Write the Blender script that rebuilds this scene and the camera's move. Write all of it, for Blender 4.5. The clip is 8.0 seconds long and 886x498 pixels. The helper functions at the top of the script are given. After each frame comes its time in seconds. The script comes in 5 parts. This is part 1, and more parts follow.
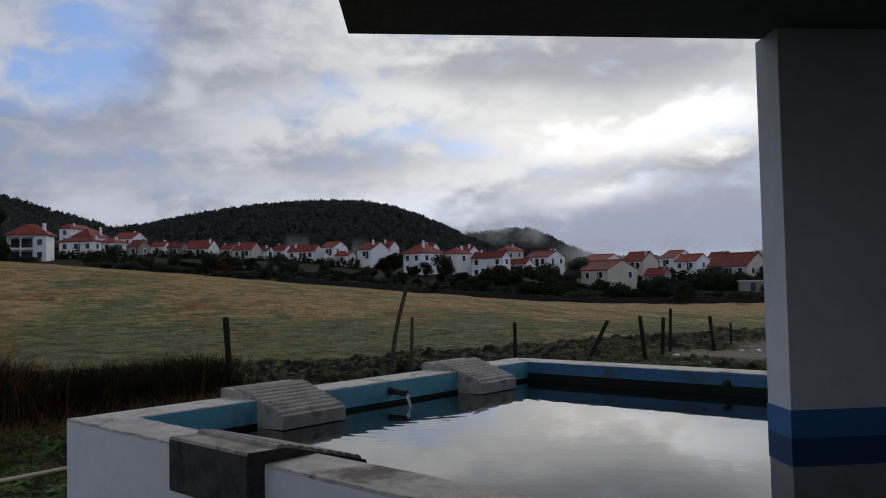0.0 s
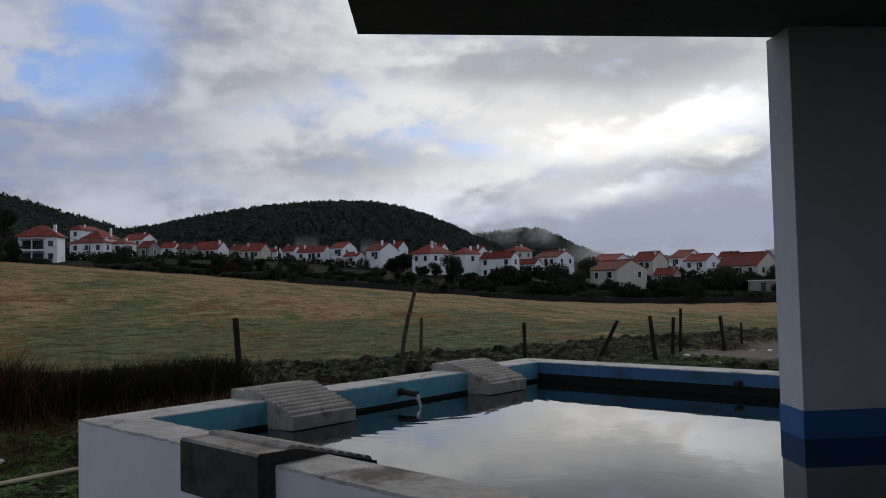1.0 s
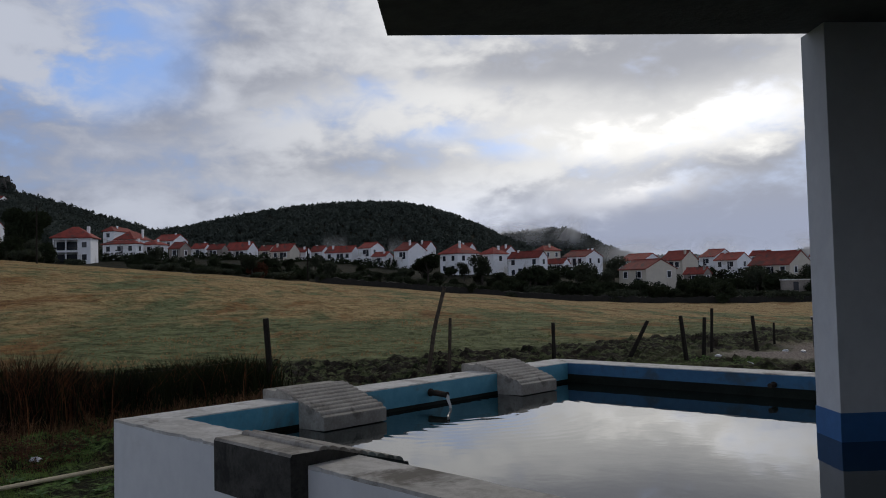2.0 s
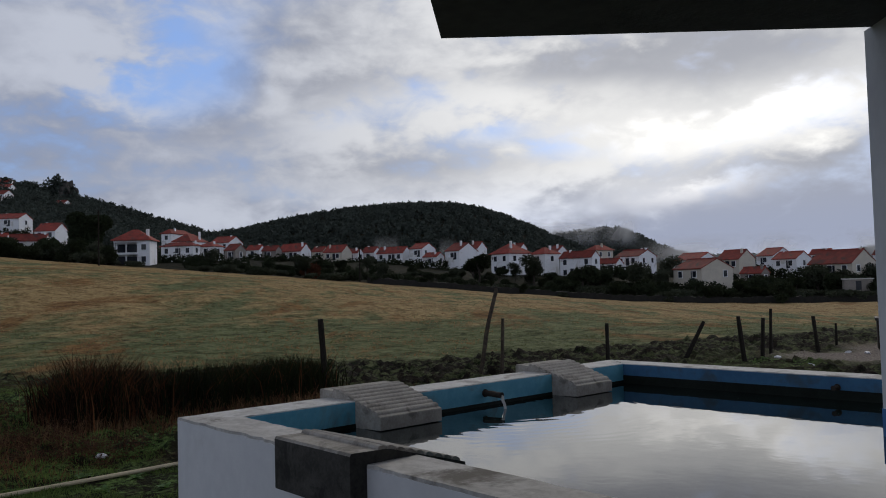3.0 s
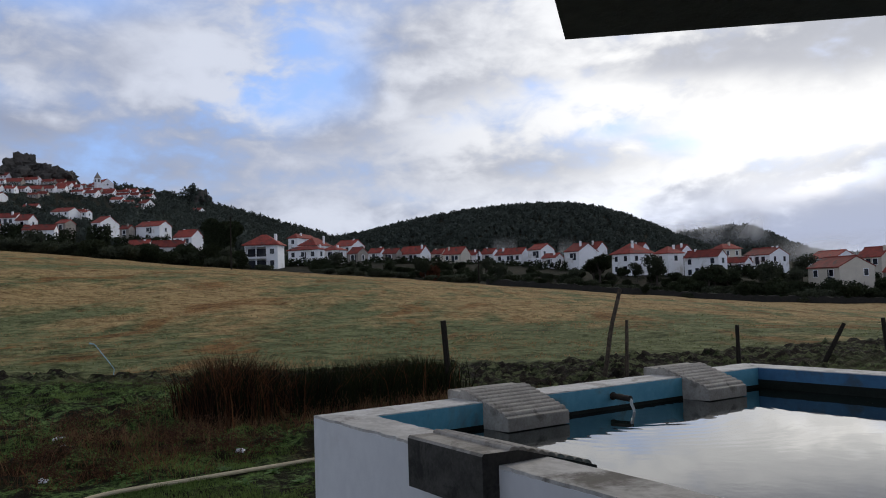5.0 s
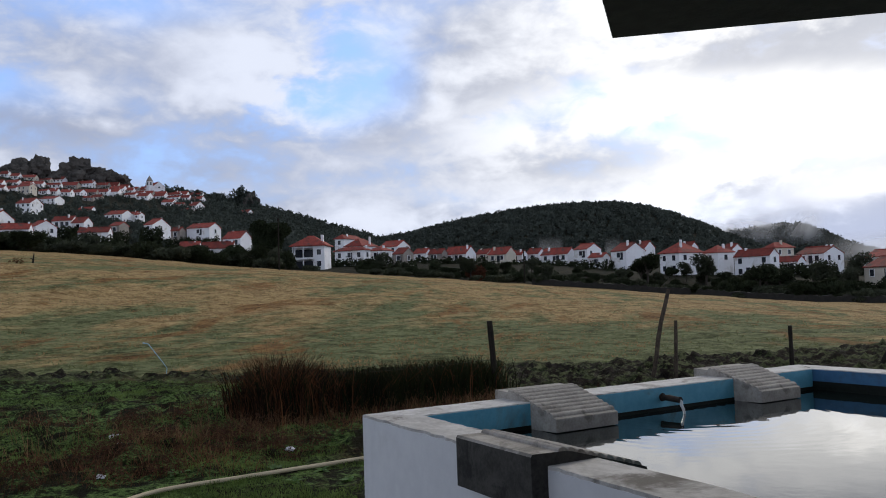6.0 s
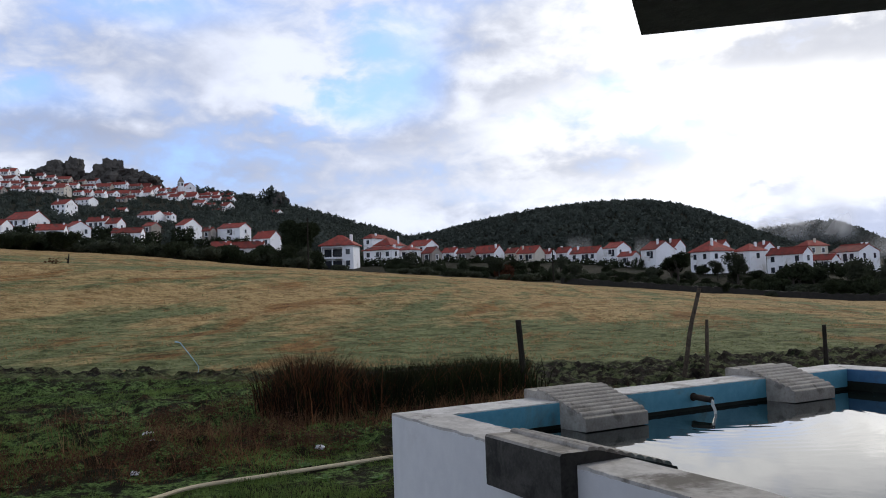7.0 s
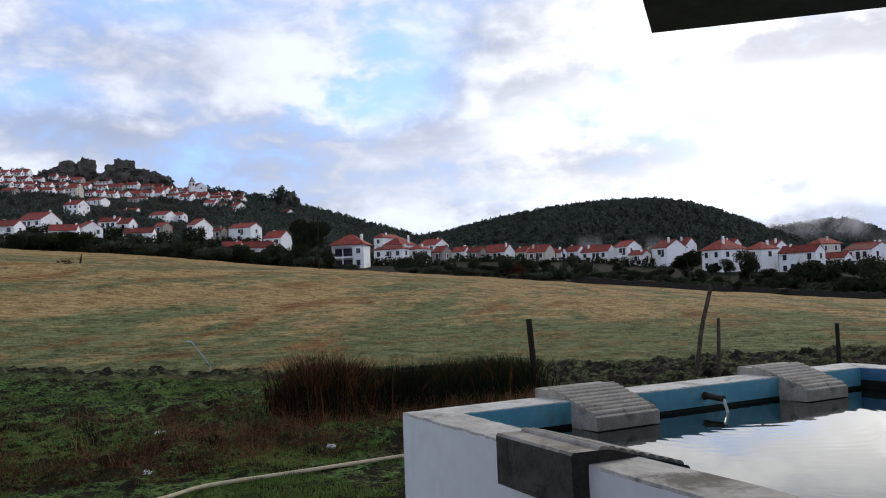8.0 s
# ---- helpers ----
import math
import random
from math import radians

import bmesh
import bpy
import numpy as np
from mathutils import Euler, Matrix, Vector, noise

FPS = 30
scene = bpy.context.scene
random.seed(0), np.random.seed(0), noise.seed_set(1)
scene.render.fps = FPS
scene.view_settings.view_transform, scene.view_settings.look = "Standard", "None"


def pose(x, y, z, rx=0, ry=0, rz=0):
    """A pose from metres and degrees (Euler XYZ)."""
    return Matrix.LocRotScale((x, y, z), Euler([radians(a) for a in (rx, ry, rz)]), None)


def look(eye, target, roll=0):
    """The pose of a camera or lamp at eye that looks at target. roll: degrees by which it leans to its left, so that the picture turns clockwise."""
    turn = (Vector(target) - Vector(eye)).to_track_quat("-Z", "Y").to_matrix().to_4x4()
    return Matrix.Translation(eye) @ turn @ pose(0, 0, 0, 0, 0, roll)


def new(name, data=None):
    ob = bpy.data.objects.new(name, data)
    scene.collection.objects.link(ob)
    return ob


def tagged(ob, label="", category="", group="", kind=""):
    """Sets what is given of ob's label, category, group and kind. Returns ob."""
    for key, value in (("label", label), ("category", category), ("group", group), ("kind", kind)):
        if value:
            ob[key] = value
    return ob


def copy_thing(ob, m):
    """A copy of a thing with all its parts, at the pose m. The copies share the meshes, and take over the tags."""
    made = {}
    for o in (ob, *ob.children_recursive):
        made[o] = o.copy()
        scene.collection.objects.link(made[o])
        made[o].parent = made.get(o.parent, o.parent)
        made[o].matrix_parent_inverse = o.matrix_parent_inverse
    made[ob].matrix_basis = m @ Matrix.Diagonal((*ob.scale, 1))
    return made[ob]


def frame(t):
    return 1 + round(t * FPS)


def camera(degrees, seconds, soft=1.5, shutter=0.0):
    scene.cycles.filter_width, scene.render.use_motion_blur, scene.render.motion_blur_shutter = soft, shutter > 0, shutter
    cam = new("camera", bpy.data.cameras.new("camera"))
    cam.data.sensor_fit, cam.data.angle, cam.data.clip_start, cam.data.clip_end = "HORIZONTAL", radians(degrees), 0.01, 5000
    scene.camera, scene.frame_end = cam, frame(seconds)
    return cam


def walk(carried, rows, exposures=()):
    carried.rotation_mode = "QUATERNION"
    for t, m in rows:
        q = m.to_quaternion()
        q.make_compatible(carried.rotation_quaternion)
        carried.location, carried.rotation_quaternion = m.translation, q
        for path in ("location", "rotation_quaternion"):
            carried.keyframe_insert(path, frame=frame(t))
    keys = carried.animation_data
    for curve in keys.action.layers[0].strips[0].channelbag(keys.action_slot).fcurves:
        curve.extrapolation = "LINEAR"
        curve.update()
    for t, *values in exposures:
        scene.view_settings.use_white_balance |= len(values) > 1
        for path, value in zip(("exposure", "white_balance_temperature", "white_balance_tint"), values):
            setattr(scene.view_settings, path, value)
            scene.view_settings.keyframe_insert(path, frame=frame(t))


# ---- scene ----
cam = camera(57.19, 8.0, soft=1.0)
PATH = [
    (0, pose(4.1392, -1.7378, 1.5419, 92.319, 1.169, 42.403)),
    (0.5, pose(4.1350, -1.7369, 1.5406, 92.337, 1.289, 42.578)),
    (1, pose(4.1306, -1.7364, 1.5428, 92.356, 1.297, 43.030)),
    (2.5, pose(4.1171, -1.7526, 1.5497, 92.440, 1.500, 46.569)),
    (3, pose(4.1202, -1.7685, 1.5515, 92.514, 1.566, 48.592)),
    (3.5, pose(4.1187, -1.7838, 1.5518, 92.610, 1.594, 50.893)),
    (4, pose(4.1176, -1.7935, 1.5549, 92.685, 1.714, 53.159)),
    (4.5, pose(4.1173, -1.8053, 1.5565, 92.776, 1.823, 55.118)),
    (6, pose(4.1263, -1.8331, 1.5588, 92.980, 1.976, 60.153)),
    (6.5, pose(4.1261, -1.8331, 1.5594, 93.004, 2.036, 61.359)),
    (7, pose(4.1318, -1.8364, 1.5580, 92.994, 2.049, 62.157)),
    (7.5, pose(4.1277, -1.8345, 1.5576, 92.992, 2.182, 62.646)),
    (8, pose(4.1307, -1.8366, 1.5588, 92.955, 2.185, 62.890)),
]
EXPOSURES = [(0, 0.0), (1.0, 0.0), (2.5, 0.03), (3.5, 0.1), (4.5, 0.3), (6.0, 0.68), (7.0, 0.84), (8.0, 0.90)]
walk(cam, PATH, EXPOSURES)

# ---- light: broken cloud, a low veiled sun ----
SUN_AZ, SUN_EL = radians(26.0), radians(28.0)
TO_SUN = Vector((-math.sin(SUN_AZ) * math.cos(SUN_EL), math.cos(SUN_AZ) * math.cos(SUN_EL), math.sin(SUN_EL)))


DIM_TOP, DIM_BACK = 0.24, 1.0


class Nodes:
    """Short hand for building node trees."""

    def __init__(self, tree):
        self.tree = tree
        self.tree.nodes.clear()

    def add(self, kind, ins=None, **props):
        n = self.tree.nodes.new(kind)
        for k, v in props.items():
            setattr(n, k, v)
        for k, v in (ins or {}).items():
            self.put(n.inputs[k], v)
        return n

    def put(self, sock, v):
        if isinstance(v, bpy.types.NodeSocket):
            self.tree.links.new(v, sock)
        elif isinstance(v, (tuple, list)) and sock.type == "RGBA" and len(v) == 3:
            sock.default_value = (*v, 1)
        else:
            sock.default_value = v

    def math(self, op, a, b=0.0, c=0.0, clamp=False):
        return self.add("ShaderNodeMath", {0: a, 1: b, 2: c}, operation=op, use_clamp=clamp).outputs[0]

    def vec(self, op, a, b=(0, 0, 0)):
        n = self.add("ShaderNodeVectorMath", {0: a, 1: b}, operation=op)
        return n.outputs["Value" if op in ("DOT_PRODUCT", "LENGTH") else "Vector"]

    def mix(self, f, a, b, blend="MIX"):
        n = self.add("ShaderNodeMix", data_type="RGBA", blend_type=blend)
        self.put(n.inputs[0], f), self.put(n.inputs[6], a), self.put(n.inputs[7], b)
        return n.outputs[2]

    def noise(self, vector, scale, detail=4, rough=0.55, warp=0.0, dims="3D"):
        return self.add("ShaderNodeTexNoise", {"Vector": vector, "Scale": scale, "Detail": detail, "Roughness": rough, "Distortion": warp}, noise_dimensions=dims).outputs["Fac"]

    def ramp(self, f, lo, hi, a=0.0, b=1.0):
        n = self.add("ShaderNodeMapRange", {0: f, 1: lo, 2: hi, 3: a, 4: b}, interpolation_type="SMOOTHSTEP")
        return n.outputs[0]


def build_world():
    world = bpy.data.worlds.new("sky")
    scene.world = world
    world.use_nodes = True
    n = Nodes(world.node_tree)
    way = n.vec("NORMALIZE", n.add("ShaderNodeTexCoord").outputs["Generated"])
    xyz = n.add("ShaderNodeSeparateXYZ", {0: way})
    z = xyz.outputs[2]
    nishita = n.add("ShaderNodeTexSky", sky_type="NISHITA", sun_disc=False, sun_elevation=radians(24), sun_rotation=-SUN_AZ, air_density=1.0, dust_density=0.6, ozone_density=2.0)
    blue = n.mix(1.0, nishita.outputs[0], (0.085, 0.095, 0.125), "MULTIPLY")
    blue = n.mix(0.6, blue, (0.25, 0.40, 0.74))
    tilt = n.vec("MULTIPLY", way, (1.0, 1.0, 1.9))
    big = n.noise(n.vec("ADD", tilt, (1.7, 0.4, 0.9)), 4.2, 5, 0.5, 0.35)
    fine = n.noise(n.vec("ADD", tilt, (7.3, 2.1, 3.0)), 9.0, 6, 0.52, 0.4)
    puff = n.noise(n.vec("ADD", tilt, (4.1, 8.8, 1.0)), 21.0, 5, 0.55, 0.3)
    az = n.math("ARCTAN2", n.math("MULTIPLY", xyz.outputs[0], -1.0), xyz.outputs[1])
    wob = n.math("ADD", n.math("MULTIPLY", n.math("SUBTRACT", fine, 0.5), 0.16), n.math("MULTIPLY", n.math("SUBTRACT", puff, 0.5), 0.07))

    def lobe(az0, z0, wide, tall, lean=0.0):
        """A soft region of the sky round an azimuth (degrees) and a height."""
        a = n.math("DIVIDE", n.math("ADD", n.math("SUBTRACT", az, radians(az0)), wob), radians(wide))
        b = n.math("DIVIDE", n.math("ADD", n.math("SUBTRACT", z, z0), n.math("ADD", n.math("MULTIPLY", a, lean), n.math("MULTIPLY", wob, 0.4))), tall)
        r2 = n.math("ADD", n.math("MULTIPLY", a, a), n.math("MULTIPLY", b, b))
        return n.math("EXPONENT", n.math("MULTIPLY", r2, -1.0))

    def total(*terms):
        out = 0.0
        for k, t in terms:
            out = n.math("ADD", n.math("MULTIPLY", t, k), out)
        return out

    # where the cloud opens to blue
    gap = total((0.20, lobe(68.3, 0.235, 4.0, 0.045)), (0.16, lobe(65.8, 0.31, 3.2, 0.035)), (0.13, lobe(63.8, 0.255, 2.4, 0.03)), (0.12, lobe(81, 0.33, 6, 0.025)), (0.15, lobe(90, 0.232, 6, 0.022)),
                (0.12, lobe(44.2, 0.181, 3.2, 0.012)), (0.11, lobe(40.3, 0.158, 3.0, 0.011)), (0.09, lobe(56.5, 0.205, 3.0, 0.014)), (-0.16, lobe(74.2, 0.262, 4.4, 0.05)), (-0.10, lobe(57, 0.29, 5, 0.05)), (-0.06, lobe(30, 0.25, 14, 0.08)))
    cover = n.math("SUBTRACT", total((0.38, big), (0.40, fine), (0.22, puff)), gap)
    cover = n.math("ADD", cover, n.ramp(z, 0.05, 0.17, 0.16, 0.0))
    mask = n.ramp(cover, 0.275, 0.545)
    # grey undersides and white edges
    shade = total((0.46, fine), (0.24, big), (0.30, puff), (-0.17, lobe(30, 0.255, 8, 0.03)), (-0.13, lobe(39.5, 0.252, 6, 0.022)), (-0.20, lobe(22.5, 0.115, 9, 0.035)), (-0.22, lobe(24, 0.06, 13, 0.035)), (-0.10, lobe(49.6, 0.143, 9, 0.022)),
                  (-0.12, lobe(66, 0.193, 8, 0.022)), (-0.14, lobe(86.5, 0.196, 7, 0.026)), (-0.10, lobe(77, 0.155, 8, 0.025)), (-0.09, lobe(57.5, 0.243, 7, 0.02)), (-0.09, lobe(39.7, 0.108, 2.5, 0.016)), (-0.06, lobe(86, 0.27, 9, 0.04)),
                  (0.13, lobe(74.2, 0.272, 4, 0.04)), (0.10, lobe(71.3, 0.232, 3, 0.02)), (0.09, lobe(57, 0.19, 5, 0.016)), (0.10, lobe(47, 0.22, 8, 0.03)), (0.08, lobe(58, 0.105, 9, 0.03)), (0.08, lobe(40, 0.13, 7, 0.022)))
    cloud = n.mix(n.ramp(shade, 0.33, 0.64), (0.27, 0.30, 0.395), (0.59, 0.63, 0.735))
    far_off = n.ramp(az, radians(40), radians(66), 1.22, 0.84)
    cloud = n.mix(1.0, cloud, n.add("ShaderNodeCombineColor", {0: far_off, 1: far_off, 2: far_off}).outputs[0], "MULTIPLY")
    bright = total((1.25, lobe(25.6, 0.181, 7.5, 0.027, 0.018)), (0.55, lobe(33.6, 0.165, 5, 0.026)), (0.75, lobe(31.0, 0.103, 4.5, 0.018, 0.010)), (0.12, lobe(38, 0.20, 14, 0.08)))
    lit = n.math("MULTIPLY", bright, n.ramp(total((0.6, fine), (0.4, puff)), 0.62, 0.36, 0.25, 1.05))
    sunny = n.ramp(n.vec("DOT_PRODUCT", way, (-0.43, 0.885, 0.18)), 0.74, 0.99)
    sunny = n.math("MULTIPLY", sunny, n.ramp(z, 0.05, 0.15))
    cloud = n.mix(sunny, cloud, n.mix(1.0, cloud, (1.10, 1.03, 0.88), "MULTIPLY"))
    cloud = n.mix(1.0, cloud, n.mix(lit, (0, 0, 0), (0.88, 0.84, 0.75)), "ADD")
    colour = n.mix(mask, blue, cloud)
    # unseen upper sky is dimmed to darken the ground; DIM_BACK scales the rear
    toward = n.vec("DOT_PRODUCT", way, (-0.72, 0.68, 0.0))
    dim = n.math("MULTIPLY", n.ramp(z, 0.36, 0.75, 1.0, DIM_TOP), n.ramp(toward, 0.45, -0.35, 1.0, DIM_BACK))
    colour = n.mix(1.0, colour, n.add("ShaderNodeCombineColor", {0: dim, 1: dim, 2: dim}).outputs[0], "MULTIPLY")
    colour = n.mix(n.ramp(z, -0.04, 0.0), (0.03, 0.03, 0.025), colour)
    bg = n.add("ShaderNodeBackground", {"Color": colour, "Strength": 1.0})
    n.tree.links.new(bg.outputs[0], n.add("ShaderNodeOutputWorld").inputs[0])


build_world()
sun_data = bpy.data.lights.new("sun", "SUN")
sun_data.energy, sun_data.angle, sun_data.color = 0.8, radians(24), (1.0, 0.93, 0.82)
sun = new("sun", sun_data)
sun.matrix_world = look(TO_SUN * 50, (0, 0, 0))


# ---- materials ----
def material(name, base, dark=None, rough=0.8, scale=4.0, bump=0.3, bump_scale=40.0, spread=0.6, random_by="", metal=0.0, spec=0.4, coords="Object", stain=None, stain_scale=1.0, thin=0.0):
    """A worn surface: two scales of colour change, an optional stain colour and fine relief."""
    m = bpy.data.materials.new(name)
    m.use_nodes = True
    n = Nodes(m.node_tree)
    at = n.add("ShaderNodeTexCoord").outputs[coords]
    dark = dark or tuple(c * 0.7 for c in base)
    a = n.noise(at, scale, 5, 0.6)
    b = n.noise(at, scale * 7, 4, 0.6)
    f = n.ramp(n.math("ADD", n.math("MULTIPLY", a, 0.6), n.math("MULTIPLY", b, 0.4)), 0.5 - spread * 0.3, 0.5 + spread * 0.3)
    col = n.mix(f, dark, base)
    if stain:
        s = n.ramp(n.noise(at, stain_scale, 6, 0.65, 0.4), 0.52, 0.66)
        col = n.mix(s, col, stain)
    if random_by:
        r = n.add("ShaderNodeObjectInfo").outputs["Random"] if random_by == "object" else n.add("ShaderNodeNewGeometry").outputs["Random Per Island"]
        v = n.math("ADD", n.math("MULTIPLY", r, 0.5), 0.75)
        col = n.mix(1.0, col, n.add("ShaderNodeCombineColor", {0: v, 1: v, 2: v}).outputs[0], "MULTIPLY")
    bs = n.add("ShaderNodeBsdfPrincipled", {"Base Color": col, "Roughness": rough, "Metallic": metal, "Specular IOR Level": spec})
    if bump:
        h = n.noise(at, bump_scale, 4, 0.65)
        bp = n.add("ShaderNodeBump", {"Strength": bump, "Distance": 0.3 / bump_scale, "Height": h})
        n.put(bs.inputs["Normal"], bp.outputs[0])
    out = bs.outputs[0]
    if thin:
        out = n.add("ShaderNodeMixShader", {0: thin, 1: out, 2: n.add("ShaderNodeBsdfTranslucent", {"Color": col}).outputs[0]}).outputs[0]
    n.tree.links.new(out, n.add("ShaderNodeOutputMaterial").inputs[0])
    return m


white_wall = material("white_render", (0.74, 0.75, 0.76), (0.64, 0.65, 0.67), 0.85, 1.5, 0.25, 60, stain=(0.65, 0.655, 0.66), stain_scale=1.7)
cap_cement = material("worn_cement_cap", (0.72, 0.71, 0.69), (0.48, 0.465, 0.44), 0.85, 6, 0.5, 70, stain=(0.33, 0.31, 0.285), stain_scale=4.5)
cap_stained = material("stained_cement_cap", (0.66, 0.64, 0.61), (0.40, 0.385, 0.36), 0.85, 5, 0.6, 80, stain=(0.15, 0.135, 0.115), stain_scale=2.3)
blue_paint = material("turquoise_pool_paint", (0.15, 0.45, 0.58), (0.09, 0.33, 0.47), 0.6, 3, 0.25, 50, stain=(0.13, 0.25, 0.29), stain_scale=3.0)
deep_blue_shaded_paint = material("deep_blue_shaded_pool_paint", (0.05, 0.17, 0.32), (0.035, 0.12, 0.24), 0.65, 3, 0.25, 50, stain=(0.05, 0.10, 0.15), stain_scale=3.0)
band_paint = material("blue_band_paint", (0.06, 0.20, 0.48), (0.05, 0.16, 0.38), 0.6, 3, 0.2, 50)
shaded_cement = material("shade_darkened_concrete", (0.075, 0.071, 0.064), (0.030, 0.029, 0.026), 0.85, 9, 0.6, 120, stain=(0.02, 0.02, 0.018), stain_scale=7)
slab_cement = material("grey_washboard_concrete", (0.45, 0.42, 0.375), (0.27, 0.25, 0.22), 0.9, 9, 0.6, 120, stain=(0.19, 0.175, 0.15), stain_scale=6)
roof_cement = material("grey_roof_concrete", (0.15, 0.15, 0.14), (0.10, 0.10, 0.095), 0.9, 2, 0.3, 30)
floor_cement = material("grey_floor_concrete", (0.11, 0.106, 0.10), (0.06, 0.06, 0.056), 0.9, 2, 0.4, 40)
house_white = material("house_whitewash", (0.83, 0.84, 0.86), (0.76, 0.77, 0.79), 0.9, 0.6, 0.0, stain=(0.60, 0.59, 0.57), stain_scale=0.35, random_by="")
house_beige = material("house_beige_render", (0.60, 0.55, 0.46), (0.50, 0.46, 0.39), 0.9, 0.6, 0.0)
house_stone = material("house_stone", (0.30, 0.27, 0.24), (0.20, 0.18, 0.16), 0.9, 0.9, 0.0)
roof_tile = material("red_roof_tile", (0.34, 0.062, 0.042), (0.17, 0.036, 0.028), 0.85, 0.7, 0.4, 6, random_by="object", stain=(0.12, 0.055, 0.045), stain_scale=0.4)
window_dark = material("dark_window_glass", (0.03, 0.035, 0.045), None, 0.15, 1, 0.0)
post_wood = material("weathered_post_wood", (0.032, 0.027, 0.022), (0.014, 0.012, 0.010), 0.9, 12, 0.6, 60, spec=0.1)
post_pale = material("pale_stick_bark", (0.10, 0.078, 0.058), (0.035, 0.028, 0.022), 0.9, 14, 0.6, 60, spec=0.1)
iron = material("rusty_iron", (0.06, 0.045, 0.035), (0.03, 0.025, 0.02), 0.7, 10, 0.3, 60, metal=0.5)
wire_metal = material("dull_wire", (0.07, 0.062, 0.055), None, 0.7, 10, 0.0, metal=0.4)
hose_mat = material("yellowed_hose", (0.62, 0.53, 0.36), (0.46, 0.38, 0.25), 0.6, 8, 0.1, 50)
leaf_dark = material("dark_leaf", (0.036, 0.046, 0.024), (0.018, 0.024, 0.012), 0.7, 0.6, 0.0, random_by="island", spec=0.08, thin=0.25)
leaf_olive = material("olive_leaf", (0.065, 0.075, 0.048), (0.034, 0.040, 0.026), 0.7, 0.6, 0.0, random_by="island", spec=0.08, thin=0.25)
forest_mat = material("forest_green", (0.074, 0.088, 0.074), (0.042, 0.051, 0.044), 0.9, 0.03, 0.0, random_by="island", spec=0.08, thin=0.2)
bark = material("dark_bark", (0.06, 0.05, 0.04), None, 0.95, 6, 0.5, 20)
rock_mat = material("granite_crag", (0.10, 0.092, 0.08), (0.035, 0.033, 0.03), 0.95, 0.06, 0.5, 0.6)
litter_white = material("white_litter", (0.7, 0.7, 0.72), (0.55, 0.55, 0.58), 0.5, 20, 0.2, 40)
litter_blue = material("blue_twine", (0.32, 0.55, 0.68), None, 0.6, 20, 0.0)
reed_mat = material("dead_rush", (0.15, 0.062, 0.028), (0.03, 0.015, 0.008), 0.85, 0.9, 0.0, random_by="island", spec=0.08, thin=0.35)
reed_green = material("green_rush", (0.02, 0.024, 0.008), (0.008, 0.010, 0.0045), 0.8, 0.9, 0.0, random_by="island", spec=0.08, thin=0.25)
grass_green = material("short_grass", (0.15, 0.215, 0.06), (0.06, 0.10, 0.03), 0.8, 0.7, 0.0, random_by="island", spec=0.08, thin=0.45)
straw_blades = material("straw_blades", (0.42, 0.29, 0.15), (0.22, 0.125, 0.055), 0.85, 0.25, 0.0, random_by="island", spec=0.08, thin=0.5)
frost_blades = material("frosted_blades", (0.24, 0.26, 0.13), (0.13, 0.145, 0.055), 0.85, 0.25, 0.0, random_by="island", spec=0.08, thin=0.5)
grass_dry = material("dry_grass", (0.17, 0.085, 0.045), (0.05, 0.024, 0.015), 0.85, 0.7, 0.0, random_by="island", spec=0.08, thin=0.45)


def water_material():
    m = bpy.data.materials.new("still_water")
    m.use_nodes = True
    n = Nodes(m.node_tree)
    at = n.add("ShaderNodeTexCoord").outputs["Object"]
    from_spout = n.vec("SUBTRACT", at, (0.46, 1.98, 0.75))
    dist = n.vec("LENGTH", from_spout)
    wob = n.math("MULTIPLY", n.noise(at, 2.5, 2), 0.25)
    ring = n.math("SINE", n.math("MULTIPLY", n.math("ADD", dist, wob), 62.0))
    fade = n.ramp(dist, 0.05, 1.7, 1.0, 0.0)
    h = n.math("ADD", n.math("MULTIPLY", n.math("MULTIPLY", ring, fade), 0.42), n.math("MULTIPLY", n.noise(at, 5.0, 3), 1.2))
    bp = n.add("ShaderNodeBump", {"Strength": 0.032, "Distance": 0.012, "Height": h})
    bs = n.add("ShaderNodeBsdfPrincipled", {"Base Color": (0.006, 0.012, 0.012), "Roughness": 0.012, "IOR": 1.8, "Normal": bp.outputs[0]})
    n.tree.links.new(bs.outputs[0], n.add("ShaderNodeOutputMaterial").inputs[0])
    return m


water_mat = water_material()
waterline_mat = material("waterline_band", (0.012, 0.018, 0.014), (0.005, 0.008, 0.006), 0.7, 8, 0.4, 60, spec=0.2)
porch_wall = material("shaded_porch_render", (0.20, 0.195, 0.185), (0.15, 0.147, 0.14), 0.9, 2, 0.2, 50)


